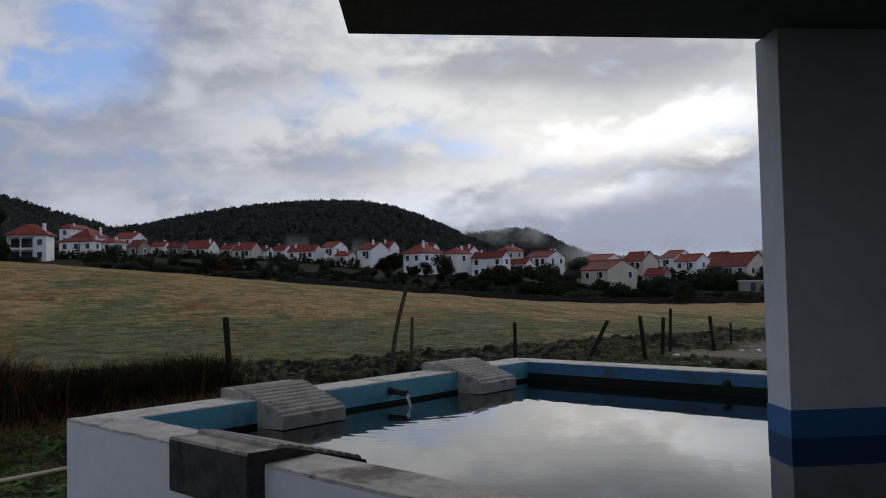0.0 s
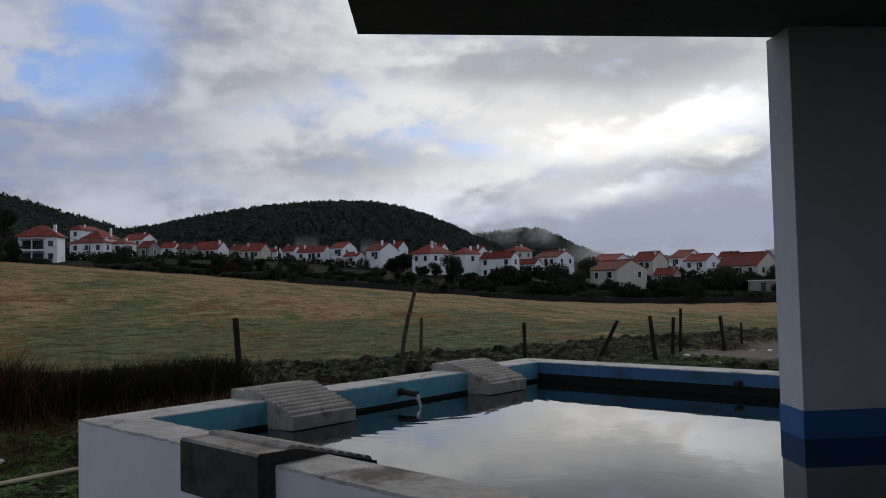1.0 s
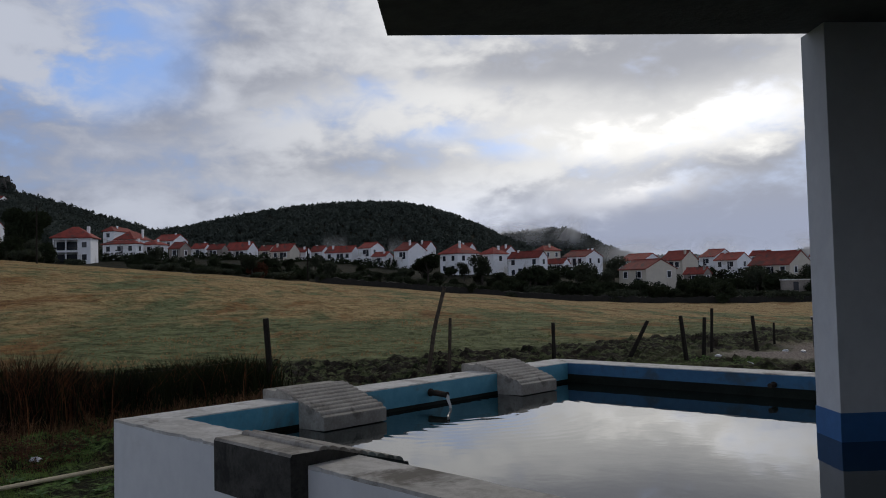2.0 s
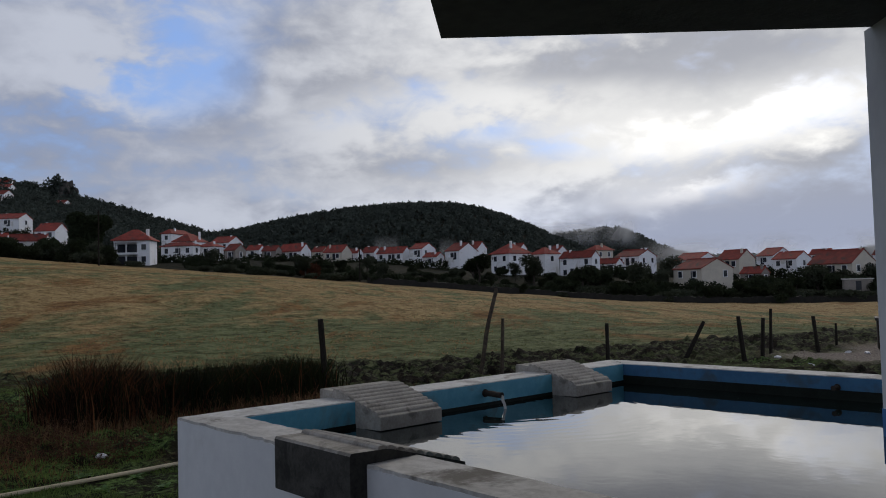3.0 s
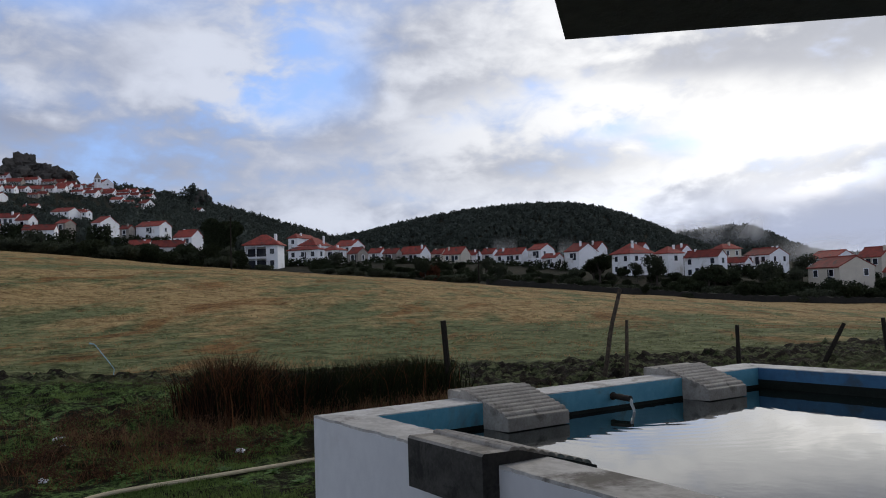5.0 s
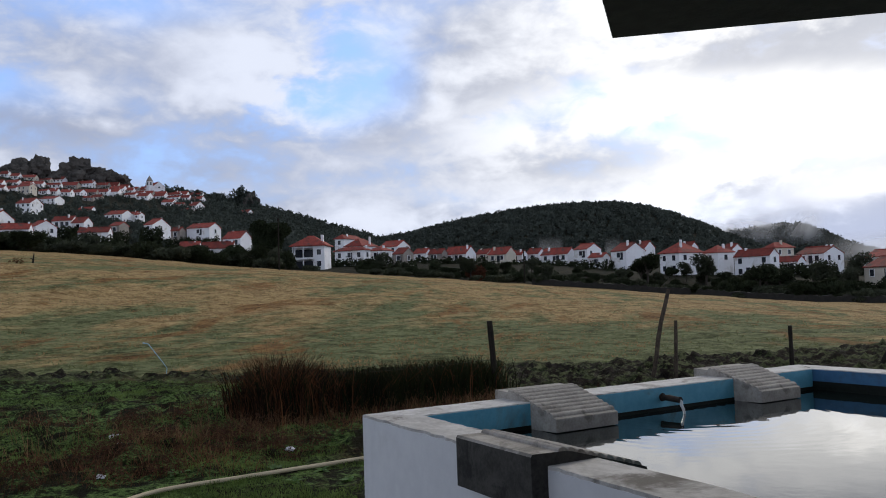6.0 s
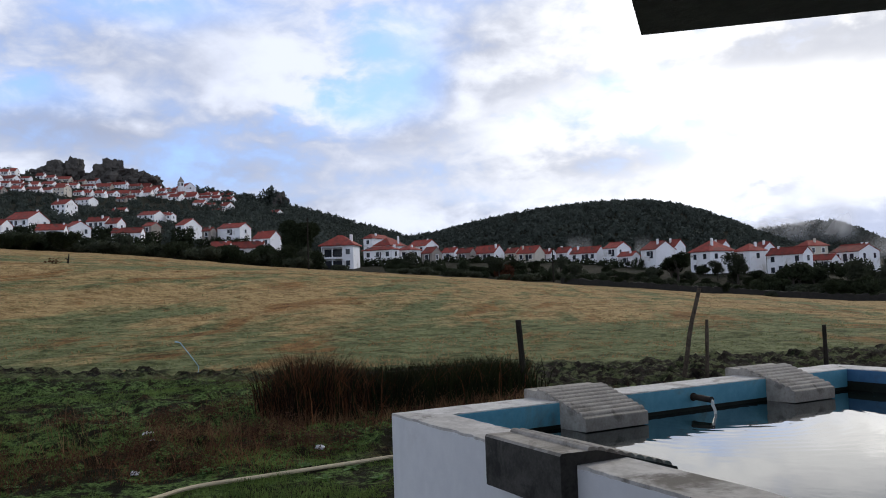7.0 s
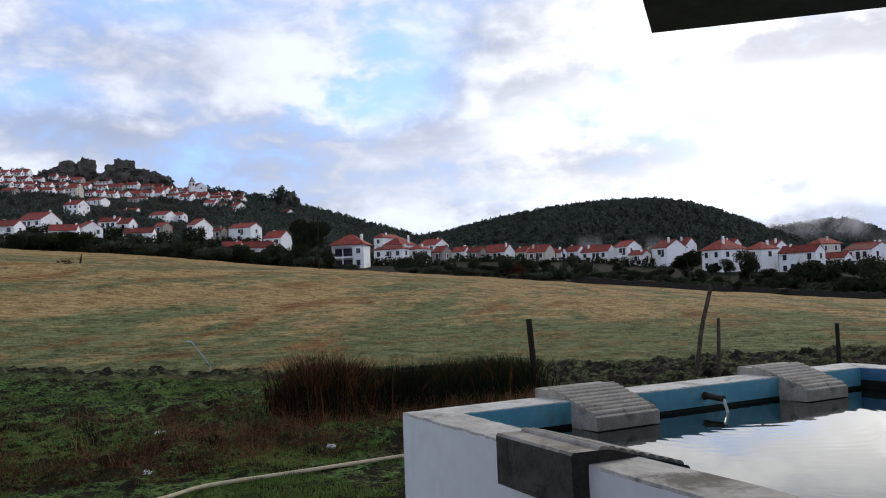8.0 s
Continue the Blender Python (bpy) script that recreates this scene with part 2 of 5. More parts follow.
def ground_material():
    """Land cover by mask: frosted field with dry patches, turned soil, green verge, gravel."""
    m = bpy.data.materials.new("field_ground")
    m.use_nodes = True
    n = Nodes(m.node_tree)
    at = n.add("ShaderNodeTexCoord").outputs["Object"]
    soil = n.add("ShaderNodeAttribute", attribute_name="soil").outputs["Fac"]
    verge = n.add("ShaderNodeAttribute", attribute_name="verge").outputs["Fac"]
    wild = n.add("ShaderNodeAttribute", attribute_name="wild").outputs["Fac"]
    gravel = n.add("ShaderNodeAttribute", attribute_name="gravel").outputs["Fac"]
    dry = n.add("ShaderNodeAttribute", attribute_name="dry").outputs["Fac"]
    rows = n.math("MULTIPLY", n.vec("DOT_PRODUCT", at, (-0.77, 0.64, 0.0)), 0.30)
    stretch = n.add("ShaderNodeCombineXYZ", {0: n.vec("DOT_PRODUCT", at, (0.64, 0.77, 0.0)), 1: rows, 2: 0.0}).outputs[0]
    big = n.noise(stretch, 0.13, 7, 0.60, 0.3)
    mid = n.noise(at, 0.5, 7, 0.70, 0.1)
    small = n.noise(at, 5.0, 6, 0.72)
    tiny = n.noise(at, 40.0, 3, 0.7)
    along = n.math("MULTIPLY", n.vec("DOT_PRODUCT", at, (0.57, 0.82, 0.0)), 0.40)
    across = n.math("MULTIPLY", n.vec("DOT_PRODUCT", at, (-0.82, 0.57, 0.0)), 0.55)
    streak = n.noise(n.add("ShaderNodeCombineXYZ", {0: along, 1: across, 2: 0.0}).outputs[0], 1.0, 8, 0.74, 0.25)
    tone = n.math("ADD", n.math("ADD", n.math("MULTIPLY", small, 0.4), n.math("MULTIPLY", n.noise(at, 1.4, 6, 0.7), 0.38)), n.math("MULTIPLY", streak, 0.22))
    green = n.mix(n.ramp(tone, 0.40, 0.60), (0.045, 0.055, 0.018), (0.215, 0.235, 0.11))
    straw = n.mix(n.ramp(tone, 0.37, 0.62), (0.125, 0.072, 0.024), (0.50, 0.36, 0.17))
    patch = n.math("ADD", n.math("ADD", n.math("MULTIPLY", big, 0.62), n.math("ADD", n.math("MULTIPLY", n.noise(stretch, 0.8, 6, 0.66, 0.1), 0.28), n.math("MULTIPLY", streak, 0.10))), n.math("MULTIPLY", dry, 0.16))
    field = n.mix(n.ramp(patch, 0.455, 0.56), green, straw)
    rank = n.ramp(n.noise(stretch, 0.30, 7, 0.66, 0.5), 0.53, 0.62)
    field = n.mix(n.math("MULTIPLY", rank, 0.85), field, n.mix(n.ramp(tone, 0.36, 0.62), (0.06, 0.028, 0.010), (0.32, 0.165, 0.06)))
    earth = n.mix(n.ramp(small, 0.35, 0.65), (0.006, 0.005, 0.004), (0.024, 0.018, 0.014))
    weeds = n.ramp(n.math("ADD", n.math("MULTIPLY", n.noise(at, 1.6, 5, 0.7), 0.5), n.math("MULTIPLY", n.noise(at, 7.0, 4, 0.7), 0.5)), 0.47, 0.55)
    earth = n.mix(weeds, earth, n.mix(n.ramp(small, 0.36, 0.64), (0.010, 0.017, 0.005), (0.115, 0.13, 0.06)))
    nap = n.math("ADD", n.math("MULTIPLY", n.noise(at, 19.0, 4, 0.75), 0.6), n.math("MULTIPLY", tone, 0.4))
    lawn = n.mix(n.ramp(nap, 0.42, 0.60), (0.007, 0.013, 0.004), (0.14, 0.225, 0.065))
    lawn = n.mix(n.ramp(mid, 0.5, 0.62), lawn, n.mix(n.ramp(nap, 0.42, 0.6), (0.006, 0.004, 0.003), (0.065, 0.036, 0.02)))
    tuft = n.noise(at, 3.2, 6, 0.68, 0.4)
    lawn = n.mix(n.ramp(tuft, 0.53, 0.44), lawn, n.mix(small, (0.004, 0.004, 0.002), (0.022, 0.020, 0.009)))
    stones = n.mix(n.ramp(n.noise(at, 25, 3, 0.7), 0.4, 0.6), (0.16, 0.13, 0.11), (0.34, 0.29, 0.25))
    scrub = n.mix(n.ramp(mid, 0.4, 0.6), (0.010, 0.013, 0.007), (0.030, 0.027, 0.016))
    col = n.mix(wild, field, scrub)
    col = n.mix(soil, col, earth)
    col = n.mix(verge, col, lawn)
    col = n.mix(gravel, col, stones)
    bs = n.add("ShaderNodeBsdfPrincipled", {"Base Color": col, "Roughness": 0.95, "Specular IOR Level": 0.06})
    hh = n.math("ADD", n.math("MULTIPLY", small, 1.0), n.math("ADD", n.math("MULTIPLY", tiny, 0.35), n.math("MULTIPLY", n.math("MULTIPLY", tuft, verge), 3.0)))
    bp = n.add("ShaderNodeBump", {"Strength": 0.8, "Distance": 0.06, "Height": hh})
    n.put(bs.inputs["Normal"], bp.outputs[0])
    n.tree.links.new(bs.outputs[0], n.add("ShaderNodeOutputMaterial").inputs[0])
    return m


ground_mat = ground_material()


# ---- mesh helpers ----
def mesh_object(name, verts, faces, mat, smooth=False):
    me = bpy.data.meshes.new(name)
    me.from_pydata([tuple(v) for v in verts], [], [tuple(f) for f in faces])
    me.materials.append(mat)
    if smooth:
        me.polygons.foreach_set("use_smooth", [True] * len(me.polygons))
    me.update()
    return new(name, me)


def part(name, bm, mat, parent=None, label=""):
    me = bpy.data.meshes.new(name)
    bm.to_mesh(me)
    bm.free()
    me.materials.append(mat)
    ob = new(name, me)
    ob.parent = parent
    if label:
        ob["label"] = label
    return ob


def empty(name, m=None, label="", category="", group="", kind=""):
    ob = new(name)
    ob.empty_display_size = 0.2
    if m is not None:
        ob.matrix_basis = m
    return tagged(ob, label, category, group, kind)


def box_bm(x0, x1, y0, y1, z0, z1, bevel=0.0, bm=None):
    bm = bm or bmesh.new()
    vs = [bm.verts.new((x, y, z)) for x in (x0, x1) for y in (y0, y1) for z in (z0, z1)]
    fs = [bm.faces.new([vs[i] for i in q]) for q in ((0, 1, 3, 2), (4, 6, 7, 5), (0, 4, 5, 1), (2, 3, 7, 6), (0, 2, 6, 4), (1, 5, 7, 3))]
    if bevel:
        es = {e for f in fs for e in f.edges}
        bmesh.ops.bevel(bm, geom=list(es), offset=bevel, segments=2, affect="EDGES", profile=0.5)
    return bm


def prism_bm(outline, z0, z1, bevel=0.0):
    """An upright prism over an anticlockwise outline."""
    bm = bmesh.new()
    lo = [bm.verts.new((x, y, z0)) for x, y in outline]
    hi = [bm.verts.new((x, y, z1)) for x, y in outline]
    k = len(outline)
    bm.faces.new(lo[::-1])
    top = bm.faces.new(hi)
    for i in range(k):
        bm.faces.new((lo[i], lo[(i + 1) % k], hi[(i + 1) % k], hi[i]))
    if bevel:
        bmesh.ops.bevel(bm, geom=list(top.edges), offset=bevel, segments=2, affect="EDGES", profile=0.5)
    return bm


def tube_bm(points, radii, sides=8, bm=None):
    """A tube through points with a radius at each."""
    bm = bm or bmesh.new()
    rings = []
    for i, p in enumerate(points):
        p = Vector(p)
        d = (Vector(points[min(i + 1, len(points) - 1)]) - Vector(points[max(i - 1, 0)])).normalized()
        a = d.orthogonal().normalized() if abs(d.z) > 0.9 else d.cross(Vector((0, 0, 1))).normalized()
        b = d.cross(a)
        rings.append([bm.verts.new(p + (a * math.cos(s) + b * math.sin(s)) * radii[i]) for s in [2 * math.pi * k / sides for k in range(sides)]])
    for r0, r1 in zip(rings, rings[1:]):
        for k in range(sides):
            bm.faces.new((r0[k], r0[(k + 1) % sides], r1[(k + 1) % sides], r1[k]))
    bm.faces.new(rings[0][::-1])
    bm.faces.new(rings[-1])
    return bm


# ---- terrain ----
EYE = Vector((4.13, -1.8))


def polar(az, d):
    """The place d metres from the washhouse porch, az degrees west of the tank's long axis."""
    return EYE.x - d * math.sin(radians(az)), EYE.y + d * math.cos(radians(az))


def sstep(a, b, v):
    t = np.clip((v - a) / (b - a), 0, 1)
    return t * t * (3 - 2 * t)


HILLS = [(880, 820, 6.0, 1.0, ((57, 0.0114), (64, 0.0409), (71, 0.0663), (78, 0.0862), (85, 0.0879), (92, 0.1045), (99, 0.1055), (106, 0.1022), (113, 0.1134))),
         (1300, 520, 5.5, 0.0, ((34, 0.0007), (40, 0.0274), (46, 0.0628), (52, 0.0601), (58, 0.0553), (64, 0.0367), (70, 0.0376), (76, 0.0343))),
         (2400, 600, 3.2, 0.0, ((20, 0.0254), (24, 0.0011), (28, 0.0196), (32, 0.0117), (36, 0.0464), (40, 0.0385), (44, 0.0378)))]


def land(x, y):
    """Height of the ground, for numbers or arrays."""
    x, y = np.asarray(x, float), np.asarray(y, float)
    dx, dy = x - EYE.x, y - EYE.y
    d = np.hypot(dx, dy) + 1e-6
    field = (-0.073 * x - 0.069 * y) * sstep(14, 70, d)
    bearing = np.degrees(np.arctan2(-dx, dy))
    field = field - 0.7 * sstep(70, 165, d) * (1 - sstep(72, 84, bearing))
    field = -3.9 + 0.8 * np.log1p(np.exp(np.clip((field + 3.9) / 0.8, -30, 30)))
    dc = np.minimum(d, 360)
    cx, cy = EYE.x + dx / d * dc, EYE.y + dy / d * dc
    village = VILLAGE[0] * cx + VILLAGE[1] * cy + VILLAGE[2]
    front = sstep(-0.2, 0.3, (-dx * 0.8 + dy * 0.6) / d)
    z = field + (village - field) * sstep(172, 225, d)
    z = z * front
    for d0, run, sig, even, bumps in HILLS:
        ridge = 0
        for az, w in bumps:
            off = (bearing - az + 180) % 360 - 180
            ridge = ridge + w * d0 * np.exp(-(off / sig) ** 2)
        up = np.clip(1 + (d - d0) / run, 0, 1)
        up = up ** 1.5 * even + sstep(0, 1, up) * (1 - even)
        h = ridge * np.where(d < d0, up, np.exp(-((d - d0) / 320) ** 2))
        z = np.maximum(z, h - 60 * (1 - sstep(225, 330, d)))
    return z


VILLAGE = (-0.0958, 0.0023, -11.02)


def value_noise(x, y, seed=0):
    """Smooth lattice noise in 0..1 for arrays."""
    xi, yi = np.floor(x).astype(np.int64), np.floor(y).astype(np.int64)
    fx, fy = x - xi, y - yi
    fx, fy = fx * fx * (3 - 2 * fx), fy * fy * (3 - 2 * fy)

    def h(a, b):
        v = (a * 374761393 + b * 668265263 + seed * 982451653) & 0x7FFFFFFF
        v = ((v ^ (v >> 13)) * 1274126177) & 0x7FFFFFFF
        return ((v ^ (v >> 16)) & 0xFFFF) / 65535.0

    a = h(xi, yi) * (1 - fx) + h(xi + 1, yi) * fx
    b = h(xi, yi + 1) * (1 - fx) + h(xi + 1, yi + 1) * fx
    return a * (1 - fy) + b * fy


def soil_edge(y):
    """West edge of the turned strip along the fence."""
    return -6.0 - 12.0 * np.exp(-(y + 2.0) / 9.0)


def soil_mask(x, y):
    wob = (value_noise(x * 0.8, y * 0.8, 3) - 0.5) * 1.6
    e = soil_edge(np.clip(y, -8, 60)) + wob
    inner = np.clip(2.3 + 0.75 * (y - 1.5), 2.3, 6.5) + 10 * sstep(6, 10, y)
    m = sstep(0.0, 0.5, x - e) * (1 - sstep(inner - 1.2, inner + 1.2, x - e + wob))
    return m * (1 - sstep(32, 45, y)) * sstep(-22, -10, y)


def relief(x, y, d, soil, gravel, verge):
    """Clods on the turned strip, tussocks on the verge, gentle unevenness on the field."""
    clod = value_noise(x * 2.6, y * 4.2, 5) * 0.38 + value_noise(x * 7, y * 9, 6) * 0.4 + value_noise(x * 15, y * 17, 7) * 0.22
    tuft = value_noise(x * 2.4, y * 2.0, 24) ** 2 * 0.5 + value_noise(x * 6.5, y * 6.0, 25) ** 2 * 0.34 + value_noise(x * 14, y * 14, 26) * 0.16
    out = soil * (1 - 0.85 * gravel) * ((clod ** 2) * 0.30 - 0.06)
    out = out + (value_noise(x * 0.25, y * 0.25, 8) - 0.5) * 0.35 * sstep(18, 40, d)
    out = out + (value_noise(x * 1.7, y * 1.7, 9) - 0.5) * 0.07 * (1 - soil) * sstep(6, 9, d)
    return out + verge * (1 - gravel) * (tuft * 0.24 - 0.05) * sstep(6.5, 8.5, d)


def covers(x, y):
    """How far a place belongs to the turned strip, the gravel and the verge."""
    d = np.hypot(x - EYE.x, y - EYE.y)
    soil = soil_mask(x, y)
    verge = (1 - soil) * sstep(0.6, 1.6, x - soil_edge(np.clip(y, -8, 60))) * (1 - sstep(60, 90, d))
    gravel = sstep(-3.6, -2.6, x + (value_noise(x, y, 13) - 0.5) * 1.2) * sstep(12.3, 13.6, y) * (1 - sstep(24, 32, y))
    return d, soil, gravel, verge


def surface(x, y):
    """Height of the ground with its relief, for arrays."""
    return land(x, y) + relief(x, y, *covers(x, y))


def build_ground():
    az = np.unique(np.concatenate([np.arange(10, 104, 0.2), np.arange(104, 371, 3.0)]))[:-1]
    r = [0.4]
    while r[-1] < 4900:
        r.append(r[-1] * (1.03 if r[-1] < 7.5 else 1.0065 if r[-1] < 27 else 1.016 if r[-1] < 60 else 1.03))
    r = np.array(r)
    A, Rr = np.meshgrid(np.radians(az), r)
    x, y = EYE.x - Rr * np.sin(A), EYE.y + Rr * np.cos(A)
    z = land(x, y)
    _, soil, gravel, verge = covers(x, y)
    z = z + relief(x, y, Rr, soil, gravel, verge)
    wild = sstep(166, 186, Rr + (value_noise(x * 0.05, y * 0.05, 11) - 0.5) * 10)
    patch = np.exp(-((x + 3.0) / 0.9) ** 2 - ((y - 12.6) / 1.3) ** 2) * 1.4
    soil = soil * (1 - np.clip(patch, 0, 1))
    verge = np.maximum(verge, np.clip(patch, 0, 1))
    verge = verge * (1 - gravel)
    soil = soil * (1 - gravel)
    dry = -0.5 * (1 - sstep(24, 40, Rr)) + sstep(95, 160, Rr) * 1.0 + 0.55 * np.exp(-((Rr - 60) / 25) ** 2) * (value_noise(x * 0.06, y * 0.06, 17))
    nr, na = A.shape
    verts = np.stack([x, y, z], -1).reshape(-1, 3)
    i, j = np.meshgrid(np.arange(nr - 1), np.arange(na), indexing="ij")
    j2 = (j + 1) % na
    faces = np.stack([i * na + j, i * na + j2, (i + 1) * na + j2, (i + 1) * na + j], -1).reshape(-1, 4)[:, ::-1]
    hub = len(verts)
    verts = np.vstack([verts, [[EYE.x, EYE.y, 0.0]]])
    me = bpy.data.meshes.new("ground")
    tri = [(hub, (k + 1) % na, k)[::-1] for k in range(na)]
    me.from_pydata(verts.tolist(), [], faces.tolist() + tri)
    for name, v in (("soil", soil), ("verge", verge), ("wild", wild), ("gravel", gravel), ("dry", dry)):
        att = me.attributes.new(name, "FLOAT", "POINT")
        att.data.foreach_set("value", np.append(v.reshape(-1), 0.0).astype(np.float32))
    me.materials.append(ground_mat)
    me.polygons.foreach_set("use_smooth", [True] * len(me.polygons))
    me.update()
    return tagged(new("ground", me), "rolling field of frosted grass and dry stubble", "field", kind="structure")


ground = build_ground()

# ---- the porch: roof slab, pier, unseen closing walls ----
ROOF_Z = 2.76
RC, RU, RV = Vector((1.178, 0.858)), Vector((0.660, 0.751)), Vector((0.694, -0.720))


def porch(u, v):
    p = RC + RU * u + RV * v
    return p.x, p.y


def quad(u0, u1, v0, v1):
    return [porch(u0, v0), porch(u0, v1), porch(u1, v1), porch(u1, v0)]


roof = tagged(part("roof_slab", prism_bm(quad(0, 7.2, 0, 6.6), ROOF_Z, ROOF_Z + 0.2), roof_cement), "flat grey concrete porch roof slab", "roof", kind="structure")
# Both walls stand out of view; their reach keeps light off the pier.
wall_back = tagged(part("wall_south", prism_bm(quad(-1.0, 7.2, 6.3, 6.55), -0.2, ROOF_Z), porch_wall), "unseen plain grey rendered wall added to close the porch", "wall", kind="structure")
wall_side = tagged(part("wall_east", prism_bm(quad(6.9, 7.15, 0.3, 6.29), -0.2, ROOF_Z), porch_wall), "unseen plain grey rendered side wall added to the porch", "wall", kind="structure")
floor = tagged(part("floor", prism_bm([(1.7, -5.5), (9.5, -5.5), (9.5, -0.02), (1.7, -0.02)], -0.15, 0.03), floor_cement), "grey concrete porch floor", "floor", kind="structure")

WATER_Z = 0.75
TANK_H = 0.90


def pier():
    base = empty("pier", None, "white rendered pier with blue painted foot standing in water", "pier", kind="structure")
    cx, cy = 2.702, 2.315
    back = Vector((-0.694, 0.720)) * 0.26
    along = RU * 1.3

    def outline(g):
        a = Vector((cx, cy)) - RU * g - back.normalized() * g
        b = Vector((cx, cy)) + along - back.normalized() * g
        return [tuple(a), tuple(b), tuple(b + back * (1 + 2 * g / 0.26)), tuple(a + back * (1 + 2 * g / 0.26))]

    part("shaft", prism_bm(outline(0), 0.25, ROOF_Z + 0.002), white_wall, base)
    part("painted_band", prism_bm(outline(0.004), 0.25, 0.886), band_paint, base, "blue painted band at the waterline")
    return base


pier()


# ---- the washing tank ----
def far_in(x):
    return 3.466 + 0.05 * x


def rough_slab(outline, z0, z1, seed, amp=0.004, step=0.045):
    """A cement cap whose edges are chipped and uneven."""
    rng = random.Random(seed)
    pts = []
    k = len(outline)
    for i in range(k):
        a, b = Vector(outline[i]), Vector(outline[(i + 1) % k])
        c = max(1, int((b - a).length / step))
        nrm = Vector(((b - a).y, -(b - a).x)).normalized()
        for s in range(c):
            q = a.lerp(b, s / c)
            if s:
                q = q + nrm * (rng.uniform(-amp, amp) - (rng.random() < 0.14) * rng.uniform(0.006, 0.02))
            pts.append((q.x, q.y))
    bm = prism_bm(pts, z0, z1, 0.004)
    return bm


tank = empty("washing_tank", None, "white rendered open washing tank with turquoise painted inside", "washing tank", kind="")
X1 = 6.6
TX, TY = 0.261, 0.238
runs = {"near": [(0, 0), (X1, 0), (X1, TY), (TX, TY)],
        "back": [(0, 0), (TX, TY), (TX, far_in(TX)), (0, 3.687)],
        "far": [(0, 3.687), (TX, far_in(TX)), (X1, far_in(X1)), (X1, 3.687 + 0.05 * X1)],
        "end": [(X1, TY), (X1 + 0.25, 0), (X1 + 0.25, 3.7 + 0.05 * X1), (X1, far_in(X1))]}
for name, o in runs.items():
    part("tank_wall", prism_bm(o, 0.0, TANK_H - 0.014), white_wall, tank)
    part("cement_cap", rough_slab(o, TANK_H - 0.014, TANK_H, len(name) * 7 + ord(name[0])), cap_stained if name == "near" else cap_cement, tank, "worn grey cement cap with flaking paint")
G = 0.006
linings = [[(TX, TY), (X1, TY), (X1, TY + G), (TX + G, TY + G)],
           [(TX, TY), (TX + G, TY + G), (TX + G, far_in(TX) - G), (TX, far_in(TX))],
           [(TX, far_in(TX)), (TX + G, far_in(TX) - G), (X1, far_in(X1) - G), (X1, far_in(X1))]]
# The far lining's deeper blue includes the shade on that wall.
for o, paint, text in zip(linings, (blue_paint, blue_paint, deep_blue_shaded_paint), ("turquoise pool paint, stained near the water", "turquoise pool paint, stained near the water", "deep blue pool paint, darkened for shade")):
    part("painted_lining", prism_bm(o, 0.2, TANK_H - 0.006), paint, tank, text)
# Thin near-black strips on two linings, from below the water upwards.
STRIP = 0.003
for o, zt in (([(TX + G, far_in(TX) - G), (TX + G, far_in(TX) - G - STRIP), (X1, far_in(X1) - G - STRIP), (X1, far_in(X1) - G)], 0.812),
              ([(TX + G, TY + G), (TX + G + STRIP, TY + G), (TX + G + STRIP, far_in(TX) - G - STRIP), (TX + G, far_in(TX) - G - STRIP)], 0.772)):
    part("waterline_band", prism_bm(o, 0.6, zt), waterline_mat, tank, "black-green band along the waterline")
part("tank_bottom", prism_bm([(TX, TY), (X1, TY), (X1, far_in(X1)), (TX, far_in(TX))], 0.1, 0.2), blue_paint, tank)

water = tagged(part("water", prism_bm([(TX + G, TY + G), (X1, TY + G), (X1, far_in(X1) - G), (TX + G, far_in(TX) - G)], WATER_Z - 0.3, WATER_Z), water_mat), "still dark tank water mirroring the sky", "water", kind="structure")


def board_height(s):
    return 0.947 - 0.006 * (s + 0.075) / 0.17 if s < 0.10 else 0.941 - (s - 0.10) * 0.112 / 0.39


